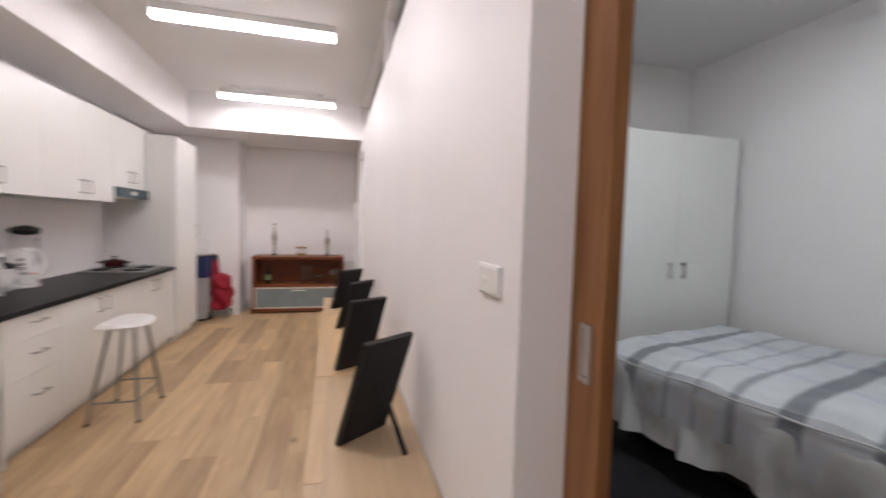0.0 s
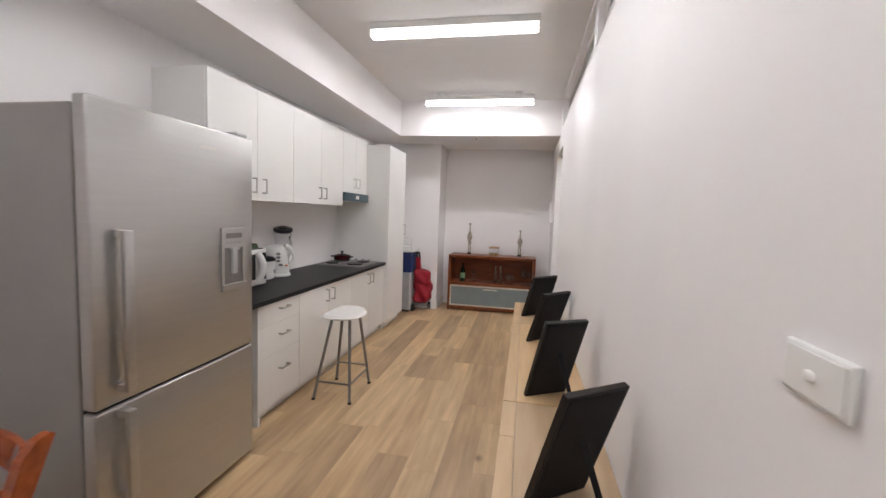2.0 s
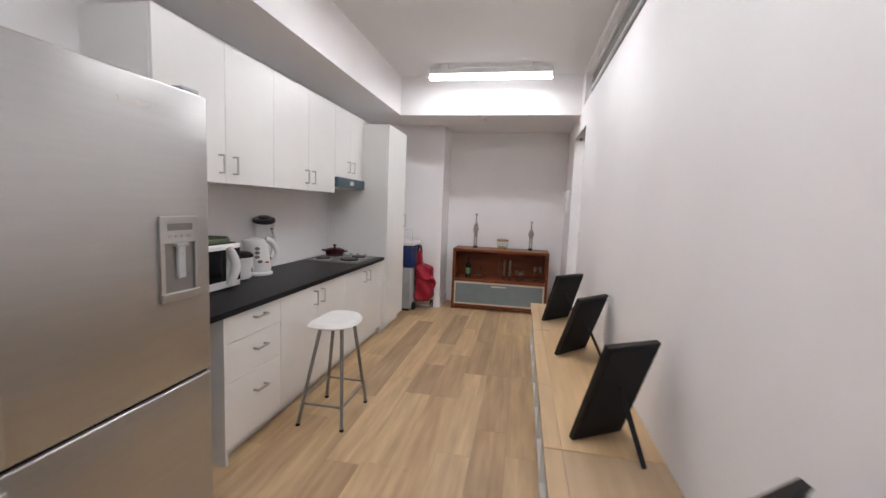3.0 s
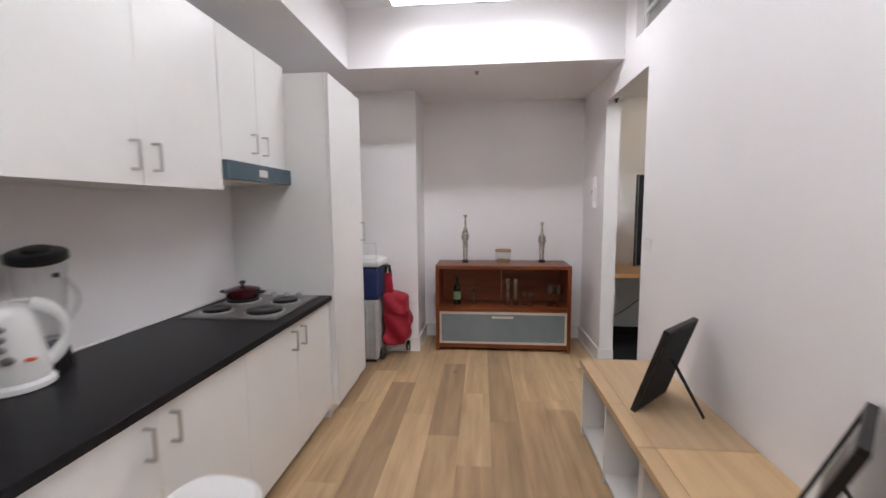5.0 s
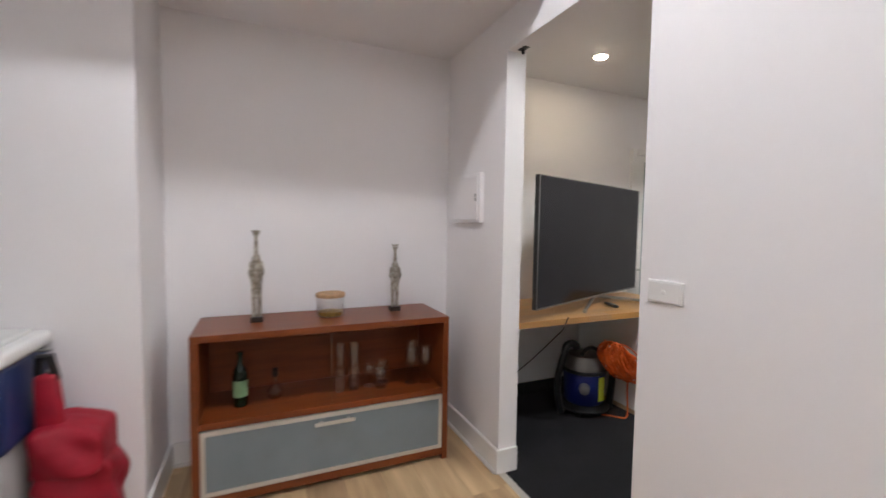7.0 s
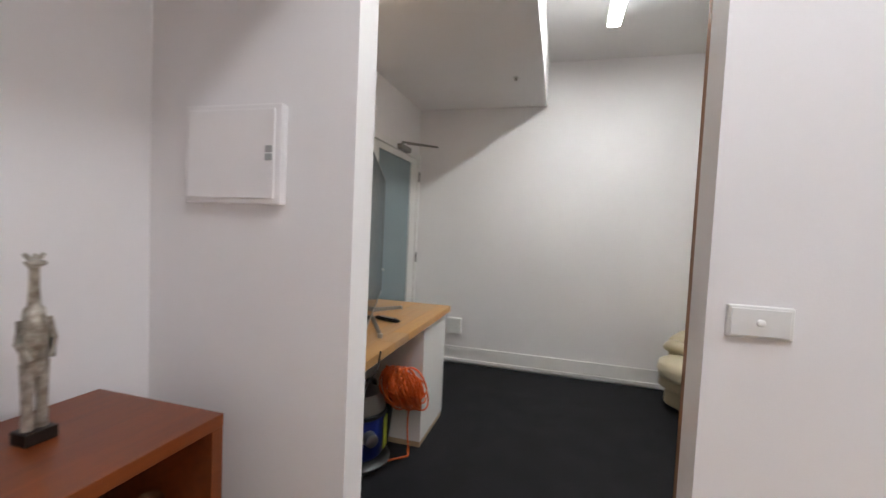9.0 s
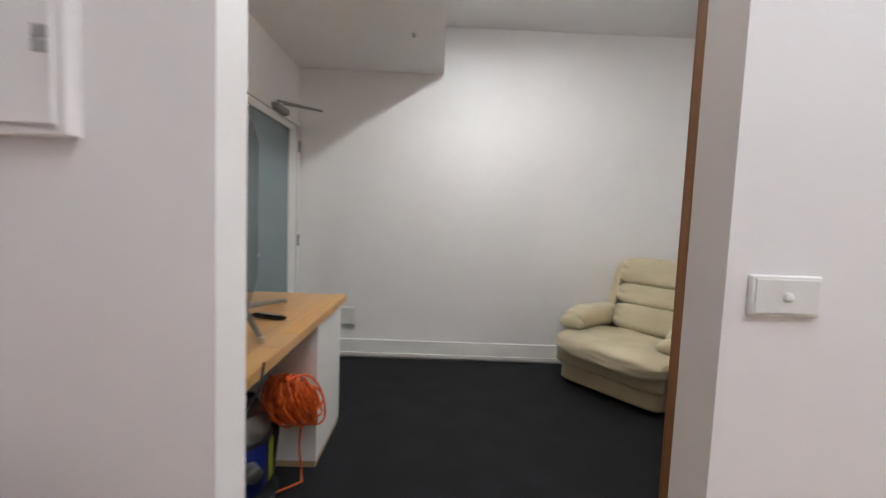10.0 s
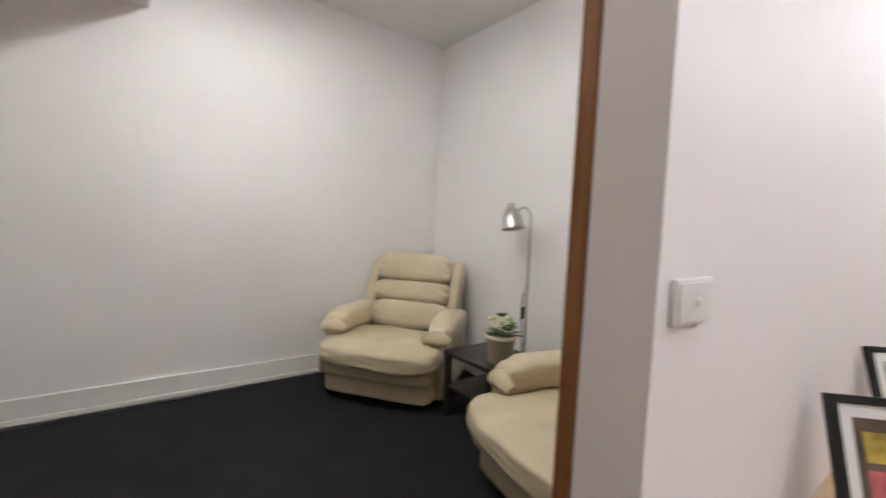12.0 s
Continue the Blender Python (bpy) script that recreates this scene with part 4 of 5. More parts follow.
# ---- alcove ----
sb = thing("sideboard", (-0.876, 6.68, 0), "cherry veneer sideboard with a grey glass drawer", "sideboard")
X0, X1, Y0, Y1, T = -1.545, -0.207, 6.457, 6.90, 0.035
part("top", box(X0, X1, Y0, Y1, 0.836, 0.871, 0.002), CHERRY, sb)
for a in (X0, X1 - T):
    part("side_panel", box(a, a + T, Y0 + 0.001, Y1, 0, 0.8355, 0.002), CHERRY, sb)
part("shelf", box(X0 + T, X1 - T, Y0 + 0.012, Y1 - 0.012, 0.405, 0.437, 0.001), CHERRY, sb)
part("back_panel", box(X0 + T, X1 - T, Y1 - 0.011, Y1 - 0.001, 0.06, 0.8355), CHERRY, sb)
part("bottom_rail", box(X0 + T, X1 - T, Y0 + 0.004, Y0 + 0.03, 0.03, 0.072, 0.001), CHERRY, sb)
part("bottom_panel", box(X0 + T, X1 - T, Y0 + 0.031, Y1 - 0.012, 0.05, 0.068), CHERRY, sb)
dr = part("drawer_front", box(X0 + T + 0.022, X1 - T - 0.022, Y0 + 0.002, Y0 + 0.012, 0.098, 0.378), DRAWERGLASS, sb, "satin grey glass drawer front")
a, b = X0 + T + 0.003, X1 - T - 0.003
part("drawer_frame", join(box(a, b, Y0 - 0.001, Y0 + 0.018, 0.076, 0.0975), box(a, b, Y0 - 0.001, Y0 + 0.018, 0.3785, 0.40), box(a, a + 0.0215, Y0 - 0.001, Y0 + 0.018, 0.0976, 0.3784), box(b - 0.0215, b, Y0 - 0.001, Y0 + 0.018, 0.0976, 0.3784)), ALU, dr, "pale aluminium frame")
part("handle", join(box(-0.98, -0.77, Y0 - 0.028, Y0 - 0.018, 0.345, 0.365, 0.003), box(-0.955, -0.94, Y0 - 0.018, Y0 + 0.0018, 0.349, 0.361), box(-0.81, -0.795, Y0 - 0.018, Y0 + 0.0018, 0.349, 0.361)), ALU, dr)
part("glass_door_edge", box(-0.893, -0.883, Y0 + 0.02, Y0 + 0.026, 0.4375, 0.8355), GLASS, sb, "edge of sliding glass door")


def figurine(x, y, h, horns, label):
    """A slim standing animal figure: two legs, a draped body, a long neck and a small head."""
    v = thing("figurine", (x, y, 0.8715), label, "figurine", "pair of slim figurines")
    z = 0.8995
    bms = [sweep([(x + q * 0.013, y, z), (x + q * 0.014, y, z + 0.16 * h), (x + q * 0.012, y, z + 0.38 * h)], [0.012, 0.010, 0.015], 8) for q in (-1, 1)]
    bms.append(lathe([(0.016, 0.30 * h), (0.024, 0.34 * h), (0.027, 0.46 * h), (0.025, 0.58 * h), (0.019, 0.68 * h), (0.012, 0.70 * h)], (x, y, z), 16, 1, 0.72))
    bms.append(lathe([(0.012, 0.69 * h), (0.0095, 0.80 * h), (0.009, 0.90 * h), (0.015, 0.925 * h), (0.018, 0.94 * h)], (x, y, z), 14, 1, 0.9))
    bms += [sweep([(x + q * 0.024, y, z + 0.62 * h), (x + q * 0.033, y - 0.006, z + 0.50 * h), (x + q * 0.022, y - 0.02, z + 0.40 * h)], [0.009, 0.008, 0.006], 8) for q in (-1, 1)]
    if horns:
        bms += [sweep([(x, y, z + 0.93 * h), (x + q * 0.018, y, z + 0.985 * h)], [0.008, 0.004], 6) for q in (-1, 0.1, 1)]
        bms.append(puff(x - 0.014, x + 0.014, y - 0.03, y + 0.012, z + 0.915 * h, z + 0.955 * h, 2.2, 4))
    else:
        bms.append(lathe([(0.016, 0.935 * h), (0.021, 0.955 * h), (0.022, 0.965 * h), (0.019, 0.97 * h)], (x, y, z), 14, 1, 0.9))
    part("body", join(*bms), SILVER, v, smooth=True)
    part("plinth", box(x - 0.031, x + 0.031, y - 0.026, y + 0.026, 0.8713, 0.8995, 0.002), DARKWOOD, v)


figurine(-1.255, 6.69, 0.485, False, "tall slim aged silver figurine on the sideboard")
figurine(-0.462, 6.73, 0.395, True, "slim aged silver giraffe figurine on the sideboard")
jr = thing("storage_jar", (-0.86, 6.72, 0.8715), "glass jar of gold sweets with cork lid", "jar")
part("glass", lathe([(0.070, 0), (0.079, 0.006), (0.079, 0.108), (0.074, 0.113)], (-0.86, 6.71, 0.8715), 28), GLASS, jr, smooth=True)
part("sweets", lathe([(0.064, 0), (0.072, 0.006), (0.072, 0.026), (0.03, 0.036)], (-0.86, 6.71, 0.8745), 24), GOLD, jr, "gold wrapped sweets")
part("lid", lathe([(0.081, 0.114), (0.084, 0.118), (0.084, 0.132), (0.080, 0.136)], (-0.86, 6.71, 0.8715), 28), CORK, jr, "cork lid", True)

SZ = 0.4375
wb = thing("wine_bottle", (-1.338, 6.64, SZ), "dark green wine bottle with pale green label", "bottle")
part("glass", lathe([(0.032, 0), (0.036, 0.006), (0.036, 0.17), (0.030, 0.195), (0.014, 0.225), (0.013, 0.275), (0.016, 0.277), (0.015, 0.29)], (-1.338, 6.64, SZ), 24), BOTTLE, wb, smooth=True)
part("label", lathe([(0.0364, 0.055), (0.0368, 0.056), (0.0368, 0.14), (0.0364, 0.141)], (-1.338, 6.64, SZ), 24), LABELG, wb, "pale green label", True)
dcn = thing("small_decanter", (-1.165, 6.68, SZ), "small round glass decanter with dark stopper", "decanter")
part("glass", lathe([(0.025, 0), (0.038, 0.015), (0.040, 0.045), (0.025, 0.075), (0.012, 0.09), (0.012, 0.12)], (-1.165, 6.68, SZ), 20), GLASS, dcn, smooth=True)
part("stopper", lathe([(0.013, 0.121), (0.016, 0.135), (0.014, 0.165), (0.008, 0.168)], (-1.165, 6.68, SZ), 14), DARKWOOD, dcn, smooth=True)


def tumbler(x, y, z):
    g = thing("tall_glass", (x, y, z), "tall clear glass tumbler standing in the sideboard", "glass", "stacked tumblers")
    part("bowl", lathe([(0.024, 0), (0.026, 0.004), (0.032, 0.138), (0.0305, 0.138), (0.0245, 0.010), (0.01, 0.009)], (x, y, z), 20), GLASS, g, smooth=True)


def goblet(x, y, h, r, label, group):
    g = thing("wine_glass", (x, y, SZ), label, "glass", group)
    part("foot", lathe([(r * 0.95, 0), (r * 0.9, 0.003), (0.006, 0.010)], (x, y, SZ), 20), GLASS, g, smooth=True)
    part("stem", cyl((x, y, SZ + 0.0098), (x, y, SZ + h * 0.45), 0.004, n=10), GLASS, g, smooth=True)
    part("bowl", lathe([(0.006, h * 0.45), (r * 0.8, h * 0.53), (r, h * 0.68), (r * 0.82, h), (r * 0.79, h), (r * 0.95, h * 0.68), (r * 0.74, h * 0.545), (0.004, h * 0.47)], (x, y, SZ), 20), GLASS, g, smooth=True)


for x in (-0.815, -0.735):
    tumbler(x, 6.64, SZ)
    tumbler(x, 6.64, SZ + 0.1385)
for x, y in ((-0.64, 6.66), (-0.585, 6.61), (-0.545, 6.70)):
    goblet(x, y, 0.135, 0.036, "short stemmed clear dessert glass in the sideboard", "dessert glasses")
for x, y in ((-0.385, 6.62), (-0.30, 6.60), (-0.34, 6.74)):
    goblet(x, y, 0.225, 0.042, "tall clear wine glass in the sideboard", "wine glasses")

# cooler box on a grey crate
cr = thing("grey_storage_crate", (-2.24, 6.22, 0), "grey ribbed plastic crate under the cooler box", "crate")
part("body", box(-2.47, -2.045, 6.06, 6.40, 0.03, 0.60, 0.015, 3), GREYPL, cr, smooth=True)
for i in range(5):
    part("rib", box(-2.42 + i * 0.085, -2.395 + i * 0.085, 6.045, 6.0595, 0.08, 0.56, 0.005), GREYPL, cr)
part("skid", box(-2.45, -2.07, 6.08, 6.38, 0.0, 0.0295), BLACK, cr)
es = thing("cooler_box", (-2.24, 6.22, 0.6), "navy blue cooler box with a white lid", "cooler box")
part("tub", box(-2.47, -2.03, 6.06, 6.40, 0.601, 0.905, 0.02, 3), NAVY, es, smooth=True)
part("lid", join(box(-2.485, -2.015, 6.045, 6.415, 0.906, 0.965, 0.02, 3), box(-2.44, -2.06, 6.09, 6.37, 0.962, 0.985, 0.010, 2)), WHITEPL, es, "white lid", True)
part("carry_handle", sweep([(-2.47, 6.05, 0.86), (-2.47, 6.035, 1.13), (-2.04, 6.035, 1.13), (-2.04, 6.05, 0.86)], 0.005, 8), GLASS, es, smooth=True)

# red shopping trolley
sh = thing("shopping_trolley", (-1.93, 6.31, 0), "red fabric shopping trolley bag with wire frame", "shopping trolley")
bag = puff(-2.025, -1.79, 6.19, 6.40, 0.12, 0.48, 8, 18, 0.04)
for v in bag.verts:
    k = (v.co.z - 0.12) / 0.35
    v.co.x += (0.035 * (1 - k) * k * 4 - 0.03 * (1 - k)) * (v.co.x > -1.95) + 0.012 * math.sin(v.co.z * 34 + v.co.y * 22)
    v.co.y += 0.016 * math.sin(k * 7 + v.co.x * 26) * (v.co.y < 6.3)
part("bag", bag, RED, sh, "creased red nylon bag", True)
flap = puff(-2.025, -1.80, 6.16, 6.40, 0.43, 0.64, 7, 16, 0.03)
for v in flap.verts:
    v.co.z -= 0.30 * max(0, v.co.x + 1.93) * (v.co.z > 0.5)
    v.co.y += 0.012 * math.sin(v.co.x * 30 + v.co.z * 24) * (v.co.y < 6.3)
part("flap", flap, RED, sh, "overhanging red top flap", True)
neck = box(-2.012, -1.945, 6.21, 6.27, 0.60, 0.83, 0.018, 3)
for v in neck.verts:
    v.co.x += 0.25 * max(0, 0.70 - v.co.z) * (v.co.x > -1.98)
part("strap", neck, RED, sh, "gathered red fabric neck", True)
part("frame", join(sweep([(-2.09, 6.39, 0.08), (-2.07, 6.36, 0.86), (-2.05, 6.32, 0.90), (-1.99, 6.32, 0.90)], 0.007), sweep([(-1.84, 6.39, 0.08), (-1.88, 6.40, 0.60)], 0.006), sweep([(-2.10, 6.22, 0.08), (-1.82, 6.22, 0.09), (-1.80, 6.30, 0.03), (-1.82, 6.39, 0.09)], 0.006)), CHROME, sh, smooth=True)
part("grip", sweep([(-2.005, 6.25, 0.80), (-1.995, 6.23, 0.90), (-1.965, 6.23, 0.90), (-1.955, 6.25, 0.80)], 0.016, 8), BLACK, sh, smooth=True)
for x, y in ((-2.03, 6.17), (-1.82, 6.415)):
    part("wheel", join(cyl((x - 0.018, y, 0.055), (x + 0.018, y, 0.055), 0.055, n=24)), RUBBER, sh, smooth=True)
part("axle", cyl((-2.03, 6.17, 0.055), (-1.84, 6.39, 0.058), 0.005, n=8), CHROME, sh)

# ---- living room ----
dk = thing("desk", (1.0, 6.73, 0), "long pale timber desk top on white pedestal", "desk")
rng = random.Random(12)
for k in range(8):
    cuts = [WT + 0.002] + sorted(rng.sample([0.45, 0.62, 0.8, 1.0, 1.2, 1.4, 1.6], 2)) + [1.901]
    for a, b in zip(cuts, cuts[1:]):
        part("stave", box(a + 0.0002, b - 0.0002, 6.378 + 0.09 * k + 0.0002, 6.468 + 0.09 * k - 0.0002, 0.772, 0.812, 0.0008, 1), DESK, dk)
part("pedestal", box(1.345, 1.845, 6.40, 7.08, 0.035, 0.7715, 0.002), CAB, dk, "white pedestal")
part("pedestal_plinth", box(1.35, 1.84, 6.405, 7.08, 0, 0.0345), OAK, dk)
part("wall_cleat", box(WT + 0.001, WT + 0.03, 6.45, 7.05, 0.70, 0.7715), CAB, dk)

tv = thing("television", (1.072, 6.645, 0.8125), "large flat black television standing angled on the desk", "television", rz=20.6, world_coords=False)
hw = 0.782
part("panel", box(-hw, hw, -0.012, 0.02, 0.074, 0.925, 0.004), BLACK, tv)
part("screen", box(-hw + 0.006, hw - 0.006, -0.0145, -0.0123, 0.086, 0.919), SCREEN, tv, "dark switched-off screen")
part("bezel", join(box(-hw, -hw + 0.006, -0.016, -0.0122, 0.074, 0.925), box(hw - 0.006, hw, -0.016, -0.0122, 0.074, 0.925), box(-hw + 0.006, hw - 0.006, -0.016, -0.0122, 0.9192, 0.925), box(-hw + 0.006, hw - 0.006, -0.016, -0.0122, 0.074, 0.0858)), GREYMETAL, tv)
part("rear_housing", box(-0.45, 0.45, 0.0205, 0.055, 0.12, 0.55, 0.012), BLACK, tv)
part("stand_neck", box(0.02, 0.10, -0.004, 0.04, 0.06, 0.10, 0.004), GREYMETAL, tv)
for tip, lab in (((-0.262, -0.075), "splayed metal foot"), ((0.50, -0.17), "splayed metal foot"), ((0.20, 0.19), "splayed metal foot")):
    part("foot", sweep([(0.06, 0.012, 0.075), (tip[0], tip[1], 0.014)], [0.013, 0.011], 8), GREYMETAL, tv, lab, True)
    part("foot_tip", lathe([(0.013, 0), (0.013, 0.02), (0.008, 0.024)], (tip[0], tip[1], 0.0), 12), CHROME, tv, smooth=True)
rm = thing("remote_control", (1.22, 6.60, 0.8125), "black glossy remote control lying on the desk", "remote control", rz=72, world_coords=False)
part("shell", puff(-0.095, 0.095, -0.024, 0.024, 0.0, 0.024, 3, 8), BLACKGLOSS, rm, smooth=True)
part("keypad", box(-0.06, 0.05, -0.013, 0.013, 0.0235, 0.0252), GREYMETAL, rm)
cb = thing("television_cable", (0.55, 6.5, 0.3), "thin black power cable hanging below the desk", "cable")
part("wire", sweep(arc(lambda u: (0.62 - 0.45 * u ** 1.4, 6.375 - 0.012 * math.sin(3.1 * u) + 0.33 * max(0, u - 0.2), 0.817 + 0.012 * math.sin(u * 6) - 0.55 * max(0, u - 0.05)), 24), 0.004, 6), BLACK, cb, smooth=True)

VX, VY = 1.06, 6.69
vc = thing("vacuum_cleaner", (VX, VY, 0), "blue and black canister vacuum cleaner with hose", "vacuum cleaner")
part("drum", lathe([(0.135, 0.0), (0.150, 0.02), (0.158, 0.225), (0.152, 0.235)], (VX, VY, 0.075), 32), BLUE, vc, "blue drum", True)
part("rim_band", lathe([(0.158, 0), (0.164, 0.004), (0.164, 0.022), (0.158, 0.026)], (VX, VY, 0.3105), 32), BLACK, vc, smooth=True)
part("motor_head", lathe([(0.155, 0.0), (0.150, 0.05), (0.128, 0.10), (0.07, 0.125), (0.02, 0.13)], (VX, VY, 0.337), 32), GREYMETAL, vc, smooth=True)
part("carry_handle", sweep(arc(lambda u: (VX - 0.085 + 0.17 * u, VY - 0.06, 0.445 + 0.055 * math.sin(math.pi * u) ** 0.6), 14), 0.015, 8), BLACK, vc, smooth=True)
part("base", lathe([(0.185, 0), (0.192, 0.02), (0.16, 0.045)], (VX, VY, 0.03), 28), BLACK, vc, smooth=True)
for i in range(4):
    cx, cy = VX + 0.15 * math.cos(i * 1.571 + 0.6), VY + 0.15 * math.sin(i * 1.571 + 0.6)
    part("caster", cyl((cx, cy, 0.0), (cx, cy, 0.03), 0.022, n=10), BLACK, vc)
part("label", moved(box(-0.03, 0.03, -0.1645, -0.1605, 0.12, 0.30), pose(VX, VY, 0, 0, 0, 8)), LIME, vc, "lime yellow warning label")
part("inlet", moved(lathe([(0.040, 0), (0.036, 0.05), (0.028, 0.055)], (0, 0, 0), 16), pose(VX - 0.10, VY - 0.115, 0.22, 90, 0, -40)), GREYMETAL, vc, "grey hose inlet", True)
hose = arc(lambda u: (0.775 - 0.05 * math.sin(math.pi * min(1, u * 1.4)), 6.60 - 0.02 * u, 0.06 + 0.62 * u) if u < 0.75 else (0.775 + 0.085 * (1 - math.cos((u - 0.75) * 4 * math.pi)) / 2 * 1.3, 6.585, 0.525 + 0.045 * math.sin((u - 0.75) * 4 * math.pi)), 64)
part("hose", sweep(hose, [0.027 if i % 2 else 0.0235 for i in range(65)], 10), BLACK, vc, "ribbed black hose", True)
part("tool", sweep([(1.235, 6.60, 0.03), (1.225, 6.56, 0.36)], 0.026, 10), BLACK, vc, smooth=True)
co = thing("extension_cord", (1.20, 6.46, 0.45), "coiled bright orange extension cord hung on the vacuum", "extension cord")
rng = random.Random(4)
for k in range(64):
    a0, rx, rz_, dy = rng.uniform(0, 6.28), rng.uniform(0.035, 0.115), rng.uniform(0.05, 0.15), rng.uniform(-0.07, 0.08)
    ph, tl, cx = rng.uniform(-0.5, 0.5), rng.uniform(-0.25, 0.25), 1.19 + rng.uniform(-0.02, 0.02)
    part("cord_loop", sweep(arc(lambda u: (cx + rx * math.cos(a0 + 6.283 * u) * (1 + 0.10 * math.sin(12 * u + ph)) - (0.45 + 0.2 * tl) * rz_ * math.sin(a0 + 6.283 * u),
         6.455 + dy + 0.04 * math.sin(a0 + 6.283 * u + ph * 3), 0.43 + rz_ * math.sin(a0 + 6.283 * u)), 26), 0.0055, 6), ORANGE, co, smooth=True)
part("loose_end", sweep(arc(lambda u: (1.255 + 0.02 * math.sin(3 * u) - 0.30 * max(0, u - 0.42) - 0.14 * max(0, u - 0.8), 6.44 + 0.02 * math.sin(6 * u) + 0.42 * max(0, u - 0.6), max(0.008, 0.36 - 0.75 * u)), 30), 0.0055, 6), ORANGE, co, smooth=True)
part("plug", join(cyl((1.035, 6.612, 0.012), (1.005, 6.655, 0.014), 0.013, 0.017, 10)), GREYPL, co, "grey plug end", True)

ol = thing("wall_outlet", (3.099, 6.62, 0.42), "white surface-mounted outlet box above the skirting", "outlet")
part("box", box(3.055, 3.0995, 6.55, 6.69, 0.315, 0.47, 0.004), WHITEPL, ol)
part("cover", box(3.05, 3.0548, 6.555, 6.685, 0.395, 0.465, 0.002), WHITEPL, ol)


def recliner(base, rz, label, size):
    """Front edge at the origin, facing -y."""
    r = thing("recliner_armchair", base, label, "armchair", "pair of recliners", rz=rz, world_coords=False)
    part("base", puff(-0.40, 0.40, 0.025, 0.80, 0.03, 0.185, 10, 14), LEATHER, r, "cream leather base panel", True)
    part("front_panel", puff(-0.412, 0.412, -0.015, 0.24, 0.165, 0.30, 7, 14, 0.01), LEATHER, r, smooth=True)
    seat_pad = puff(-0.445, 0.445, -0.075, 0.60, 0.24, 0.415, 4.2, 20, 0.02)
    for v in seat_pad.verts:
        v.co.y -= 0.035 * (1 - (v.co.x / 0.445) ** 2) * max(0, 0.2 - v.co.y) / 0.27
        v.co.z += 0.012 * noise.noise(Vector((v.co.x * 6, v.co.y * 6, 2)))
    part("seat", seat_pad, LEATHER, r, "plump cream leather seat", True)
    for s in (-1, 1):
        arm = puff(s * 0.385 - 0.095, s * 0.385 + 0.095, 0.13, 0.78, 0.405, 0.575, 3.4, 18, 0.03)
        for v in arm.verts:
            f = max(0.0, (0.36 - v.co.y) / 0.23)
            v.co.z -= 0.055 * f * f + 0.010 * math.sin(v.co.y * 60) * f * (v.co.z > 0.5)
            v.co.x += s * 0.012 * math.sin(v.co.y * 9)
        part("armrest", arm, LEATHER, r, "padded rolled armrest", True)
        curl = sweep(arc(lambda u: (s * 0.385 - 0.088 + 0.176 * u, 0.165 - 0.012 * math.sin(math.pi * u), 0.435 + 0.030 * math.sin(math.pi * u))), [0.020 + 0.028 * math.sin(math.pi * (0.12 + 0.76 * i / 16)) for i in range(17)], 12)
        part("arm_roll", curl, LEATHER, r, "creased roll at the arm front", True)
        part("arm_side", puff(s * 0.385 - 0.06, s * 0.385 + 0.06, 0.135, 0.82, 0.03, 0.49, 10, 14), LEATHER, r, smooth=True)
        wing = puff(s * 0.352 - 0.042, s * 0.352 + 0.042, -0.10, 0.09, -0.06, 0.525, 5, 14)
        part("back_wing", moved(wing, pose(0, 0.70, 0.42, -19, 0, 0)), LEATHER, r, "slim side wing of backrest", True)
    for z0, z1, d in ((-0.06, 0.165, 0.0), (0.150, 0.335, 0.0), (0.315, 0.555, 0.03)):
        cushion = puff(-0.318, 0.318, -0.125 - d, 0.06, z0, z1, 4.2, 20, 0.022)
        for v in cushion.verts:
            k = abs(v.co.x) / 0.318
            v.co.y += 0.010 * math.sin(v.co.z * 95 + v.co.x * 30) * max(0, k - 0.72) / 0.28
        part("back_cushion", moved(cushion, pose(0, 0.68, 0.42, -19, 0, 0)), LEATHER, r, "plump cream leather back roll", True)
    part("back_shell", moved(puff(-0.34, 0.34, 0.03, 0.10, -0.15, 0.53, 8, 10), pose(0, 0.70, 0.42, -19, 0, 0)), LEATHER, r, smooth=True)
    part("underframe", box(-0.34, 0.34, 0.07, 0.76, 0.0, 0.022), BLACK, r)
    r.scale = (size, size, size)


recliner((2.29, 4.53, 0), 216.5, "cream leather recliner armchair in the room corner", 1.075)
recliner((0.89, 4.54, 0), 168.5, "cream leather recliner armchair beside the dark side table", 1.06)

tb = thing("side_table", (1.69, 3.93, 0), "small dark wenge side table with lower shelf", "side table")
part("top", box(1.46, 1.93, 3.72, 4.17, 0.425, 0.455, 0.003), DARKWOOD, tb)
for x in (1.465, 1.885):
    for y in (3.725, 4.125):
        part("leg", box(x, x + 0.04, y, y + 0.04, 0, 0.4245, 0.002), DARKWOOD, tb)
part("shelf", box(1.47, 1.92, 3.73, 4.16, 0.20, 0.218), DARKWOOD, tb)
pl = thing("flower_pot", (1.54, 4.0, 0.455), "cream pot of pale artificial flowers on table", "flower pot")
part("pot", lathe([(0.05, 0), (0.055, 0.006), (0.075, 0.13), (0.08, 0.135), (0.078, 0.148), (0.068, 0.148), (0.064, 0.13)], (1.54, 4.02, 0.456), 24), POTCREAM, pl, smooth=True)
pl.scale = (1.25, 1.25, 1.2)
rng = random.Random(9)
